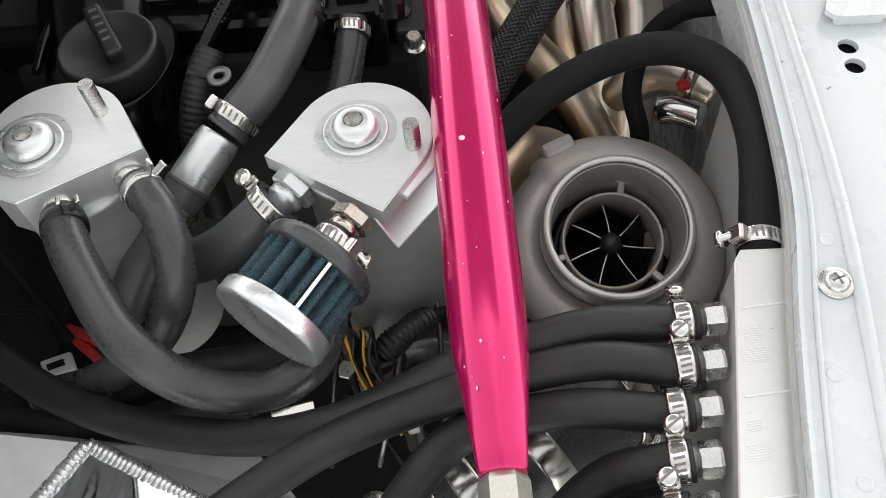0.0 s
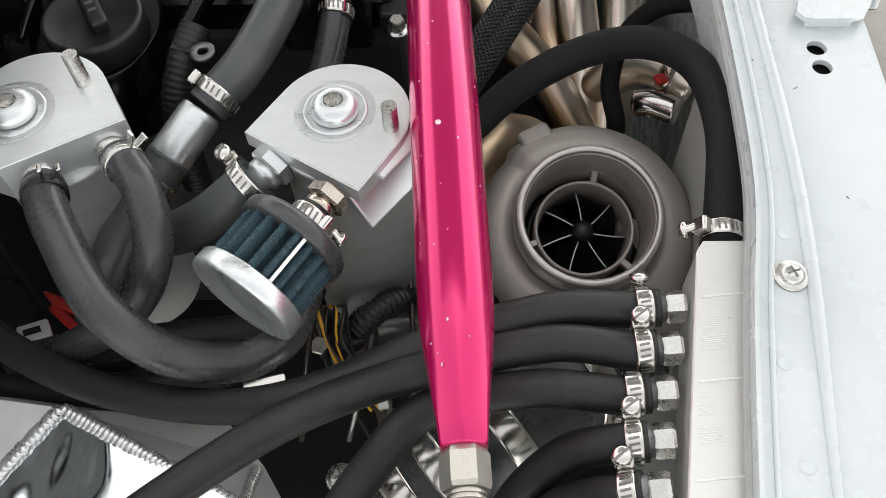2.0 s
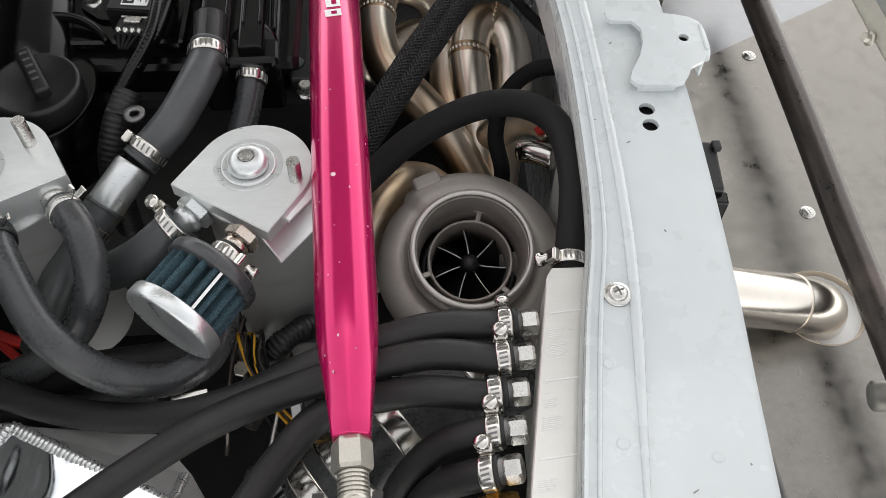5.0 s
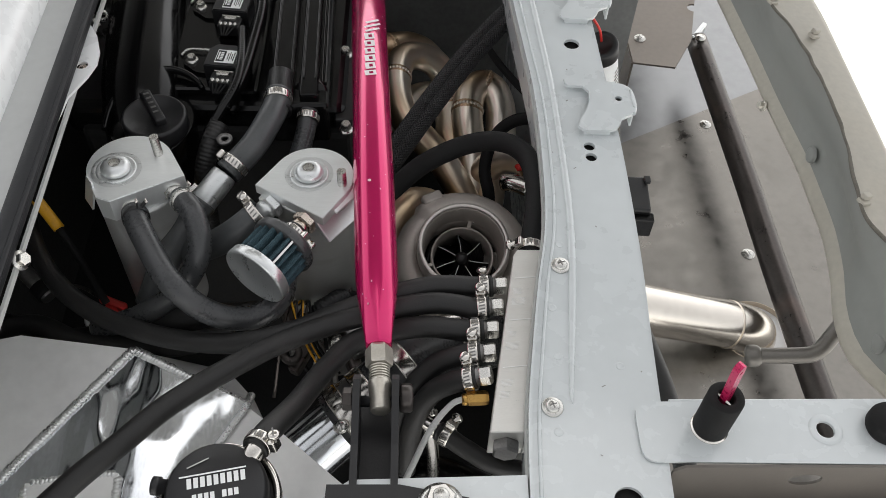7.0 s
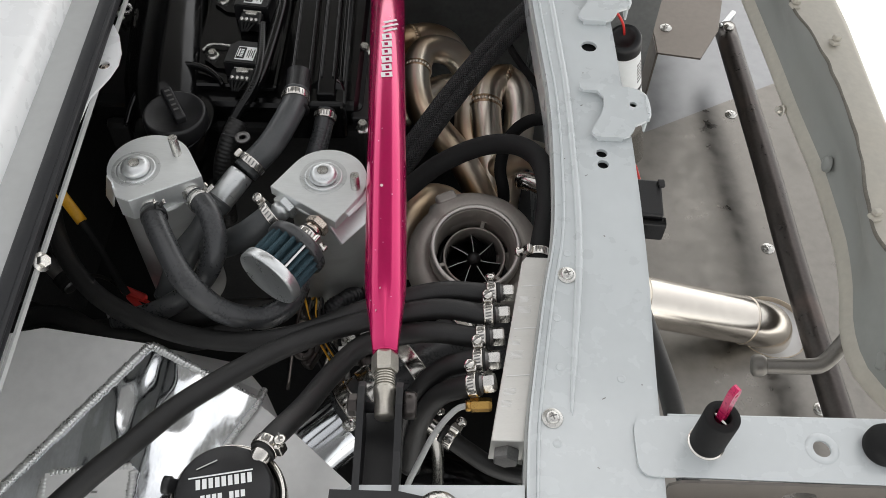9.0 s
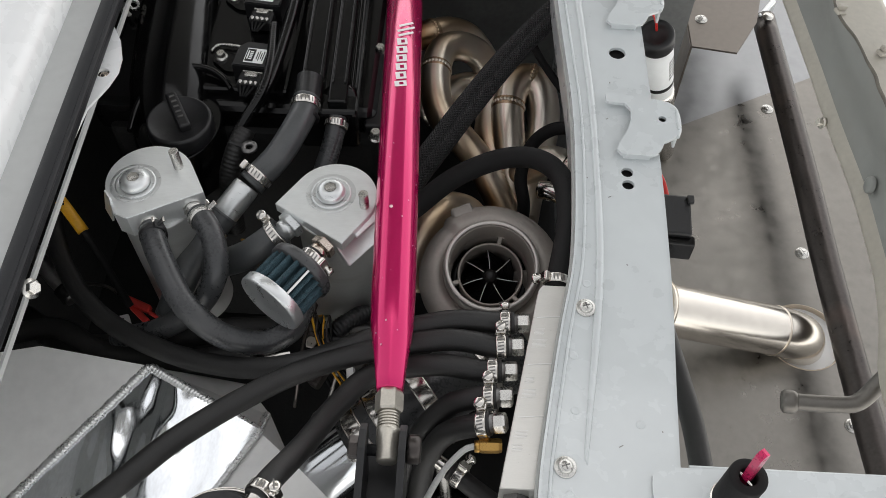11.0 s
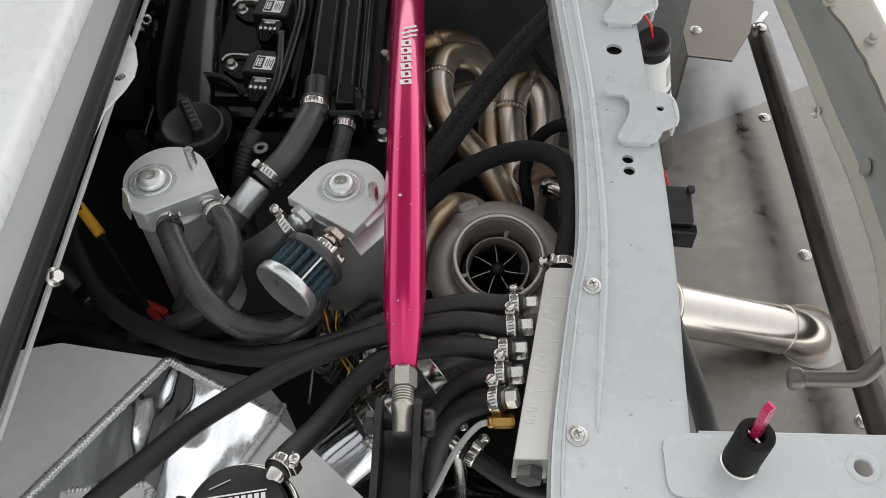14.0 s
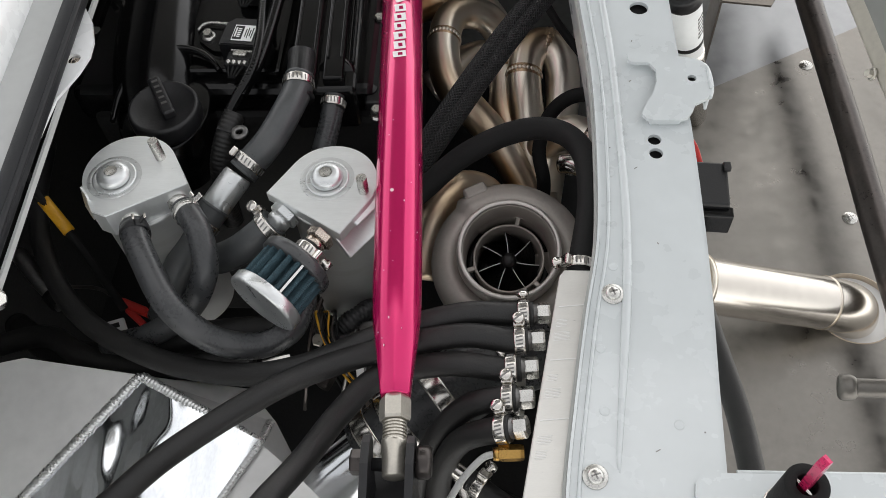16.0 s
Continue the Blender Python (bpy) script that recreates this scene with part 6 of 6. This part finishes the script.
part("base", lathe([(0.031, 0), (0.035, -0.004), (0.035, -0.25), (0, -0.25)], 28, m), M_CHROME, p)
f = thing("baffle_plate", "brown-tinged steel baffle plate with a chamfered corner", "metal plate", (0.65, 1.4, 0.2))
part("top", plate([(0.600, 1.268), (0.683, 1.255), (0.733, 1.344), (0.785, 1.55), (0.82, 1.9), (0.60, 1.9)], [ring(0.760, 1.455, 0.014)], 0.416, 0.420), M_TUBEPLATE, f)
part("wall", box((0.004, 0.63, 0.226), pose(0.600, 1.585, 0.304)), M_TUBEPLATE, f)
screw((0.626, 1.345, 0.4202), 0.010, 0.012, "tray screws", M_STEEL, "round-head screw in the baffle plate")
w = part("wall_far", box((0.22, 0.02, 0.62), pose(0.47, 1.28, 0.50)), M_WALL)
tagged(w, "dark grey panel behind the pump", "wall", kind="structure")

hose([(0.186, 0.288, 0.750), (0.197, 0.280, 0.750), (0.212, 0.270, 0.748), (0.237, 0.256, 0.745), (0.27, 0.25, 0.742), (0.31, 0.25, 0.74)], 0.0092, "short black hose low beside the manifold block", M_HOSE)
clamp((0.194, 0.2825, 0.750), (0.8, -0.55, -0.02), 0.0096, (0.2, 0.5, 0.8))
q = thing("tee_fitting", "bright metal tee fitting below the vacuum hoses", "pipe fitting", (0.165, 0.26, 0.73))
part("arm", tube([(0.188, 0.287, 0.750), (0.176, 0.294, 0.752), (0.164, 0.302, 0.754)], 0.0072, 18, 4), M_CHROME, q)
part("stem", tube([(0.177, 0.293, 0.752), (0.182, 0.285, 0.70), (0.184, 0.28, 0.62)], 0.0065, 18, 4), M_CHROME, q)
part("nut", hexagon(0.0098, 0.009, place((0.170, 0.298, 0.7535), (-0.8, 0.55, 0.05))), M_CHROME, q)
# small hardware in front of the engine, seen between the hoses
rnd = random.Random(11)
b = thing("pulley", "dark grooved accessory pulley in front of the engine", "pulley", (0.07, 0.50, 0.60))
part("rim", lathe([(0.012, -0.012), (0.040, -0.012), (0.041, -0.009), (0.036, -0.006), (0.041, -0.003), (0.036, 0.0), (0.041, 0.003), (0.036, 0.006), (0.041, 0.009), (0.040, 0.012), (0.012, 0.012)], 40, place((0.070, 0.49, 0.62), (0.1, -1, 0.2)), closed=True), M_STEEL_DARK, b)
part("hub_bolt", hexagon(0.011, 0.010, place((0.071, 0.478, 0.622), (0.1, -1, 0.2))), M_STEEL, b)
part("hub", lathe([(0, -0.010), (0.014, -0.010), (0.014, 0.008), (0, 0.008)], 24, place((0.070, 0.49, 0.62), (0.1, -1, 0.2))), M_STEEL_DARK, b)
part("bracket", box((0.05, 0.012, 0.16), pose(0.06, 0.515, 0.545, 6, 0, 10), 0.003), M_STEEL_DARK, b)
for i in range(5):
    x0 = 0.005 + 0.02 * i
    wv = part("wire", tube([(x0 + rnd.uniform(-0.02, 0.02), 0.60, 0.66 + rnd.uniform(-0.03, 0.03)), (x0 + rnd.uniform(-0.02, 0.02), 0.53, 0.68 + rnd.uniform(-0.03, 0.02)), (x0 + rnd.uniform(-0.02, 0.03), 0.47, 0.66 + rnd.uniform(-0.03, 0.02)), (x0 + rnd.uniform(-0.02, 0.04), 0.42, 0.58)], 0.0022, 8, 6), (M_TUBE, M_HOSE_MATT, M_STEEL_DARK, M_HOSE_MATT, M_TUBE)[i])
    tagged(wv, "thin loose wire hanging in front of the engine", "wire", "loose wires")
c = thing("sensor_plug", "grey plastic sensor plug in front of the engine", "connector", (0.10, 0.46, 0.62))
part("shell", box((0.026, 0.036, 0.022), pose(0.098, 0.452, 0.655, 20, 10, 35), 0.004), M_STEEL_DARK, c)
part("boot", tube([(0.108, 0.468, 0.66), (0.118, 0.49, 0.655), (0.12, 0.52, 0.63)], 0.007, 14, 12, 0.001, 1), M_BLACK, c)
l = thing("cast_bracket", "dull cast alloy bracket below the second catch can", "bracket", (0.06, 0.47, 0.6))
part("arm", box((0.014, 0.075, 0.020), pose(0.040, 0.455, 0.640, 12, 0, -28), 0.004), M_TUBE, l)
part("lug", lathe([(0.005, -0.006), (0.013, -0.006), (0.013, 0.006), (0.005, 0.006)], 22, place((0.024, 0.425, 0.672), (0.2, -0.6, 0.7)), closed=True), M_TUBE, l)
part("post", box((0.012, 0.02, 0.20), pose(0.052, 0.48, 0.57), 0.003), M_TUBE, l)

v = thing("vacuum_plug", "black and grey plug on a pipe below the wing edge", "connector", (-0.27, 0.50, 0.68))
part("tube", tube([(-0.315, 0.545, 0.70), (-0.285, 0.515, 0.695), (-0.255, 0.49, 0.685)], 0.0095, 18, 5), M_STEEL_DARK, v)
part("collar", tube([(-0.270, 0.502, 0.691), (-0.258, 0.492, 0.686)], 0.0118, 18, 3), M_HOSE_MATT, v)
v = thing("hose_tab", "small white plastic tab beside the cam hump", "clip", (-0.25, 0.90, 0.80))
part("tab", box((0.030, 0.008, 0.004), pose(-0.252, 0.925, 0.812, 0, 0, 4), 0.0015), M_LABEL, v)
part("stem", box((0.008, 0.008, 0.05), pose(-0.262, 0.925, 0.786), 0.001), M_STEEL_DARK, v)
v = thing("wire_clip", "small bright wire clip beside the cam hump", "clip", (-0.255, 0.85, 0.79))
part("loop", lathe([(0.0045, -0.003), (0.0075, -0.003), (0.0075, 0.003), (0.0045, 0.003)], 18, place((-0.250, 0.862, 0.802), (0.4, -0.3, 0.8)), closed=True), M_STEEL, v)
part("tail", box((0.006, 0.018, 0.003), pose(-0.256, 0.850, 0.800, 0, 10, 40), 0.001), M_STEEL, v)

k = thing("sensor_boot", "dark corrugated sensor boot between the hoses", "connector", (0.06, 0.47, 0.66))
part("boot", tube([(0.083, 0.490, 0.690, 0.0085), (0.075, 0.482, 0.697, 0.0098), (0.066, 0.474, 0.700, 0.0085), (0.058, 0.467, 0.699, 0.0100), (0.050, 0.462, 0.694, 0.0085)], 0.009, 18, 12, 0.0010, 2), M_BLACK_SATIN, k)
part("plug", box((0.022, 0.018, 0.018), pose(0.044, 0.457, 0.688, 10, 15, 35), 0.003), M_BLACK_SATIN, k)
part("tail", tube([(0.083, 0.490, 0.690), (0.096, 0.505, 0.670), (0.105, 0.52, 0.62)], 0.0055, 12, 6), M_HOSE_MATT, k)
rnd = random.Random(21)
for i, m in enumerate((M_YELLOW, M_TUBE, M_YELLOW, M_HOSE_MATT, M_TUBE, M_HOSE_MATT)):
    x0 = 0.026 + 0.004 * i
    wv = part("wire", tube([(x0 - 0.012, 0.500, 0.66), (x0 + rnd.uniform(-0.004, 0.004), 0.472, 0.705), (x0 + 0.004 + rnd.uniform(-0.004, 0.004), 0.450, 0.700), (x0 + 0.014 + rnd.uniform(-0.006, 0.006), 0.434, 0.672), (x0 + 0.030, 0.430, 0.62)], 0.0014, 8, 8), m)
    tagged(wv, "thin loose wire looping below the breather filter", "wire", "loose wires")
for i, m in enumerate((M_YELLOW, M_HOSE_MATT, M_TUBE)):
    wv = part("wire", tube([(-0.075 + 0.004 * i, 0.575, 0.70), (-0.050 + 0.005 * i, 0.548, 0.735), (-0.036 + 0.005 * i, 0.530, 0.735), (-0.030 + 0.006 * i, 0.505, 0.69)], 0.0015, 8, 8), m)
    tagged(wv, "thin loose wire between the catch cans", "wire", "loose wires")
for p, r in (((0.053, 0.343, 0.726), 0.0085), ((0.088, 0.318, 0.700), 0.0070)):
    screw(p, r, r * 1.15, "slotted screws on the coupler clamps", M_STEEL, "plated slotted clamp screw low in the bay")
q = thing("metal_tab", "small pale metal tab below the vacuum hoses", "bracket", (0.068, 0.425, 0.63))
part("tab", box((0.008, 0.020, 0.003), pose(0.068, 0.425, 0.660, 20, 10, 12), 0.001), M_ALU_FLAT, q)
part("stem", box((0.006, 0.006, 0.10), pose(0.070, 0.432, 0.610), 0.001), M_STEEL_DARK, q)
q = thing("hose_strap", "bright folded steel strap below the breather filter", "hose clip", (0.018, 0.395, 0.77))
part("foot", box((0.026, 0.007, 0.003), pose(0.008, 0.3885, 0.768, 12, 0, 14), 0.001), M_CHROME, q)
for p, l in (((0.010, 0.505, 0.60), 0.07), ((0.030, 0.530, 0.62), 0.05), ((0.095, 0.430, 0.60), 0.06)):
    q = thing("accessory_bracket", "dull cast bracket arm in front of the engine", "bracket", p, "accessory brackets")
    part("arm", box((0.016, l, 0.022), pose(p[0], p[1], p[2] + 0.03, 18, 6, 24), 0.005, segs=3), M_TUBE, q)
    part("bolt", hexagon(0.0075, 0.006, place((p[0] + 0.004, p[1] - l * 0.4, p[2] + 0.036), (0.1, -0.3, 1))), M_ROD, q)
    part("post", box((0.014, 0.014, 0.09), pose(p[0], p[1], p[2] - 0.015, 0, 0, 24), 0.003), M_STEEL_DARK, q)
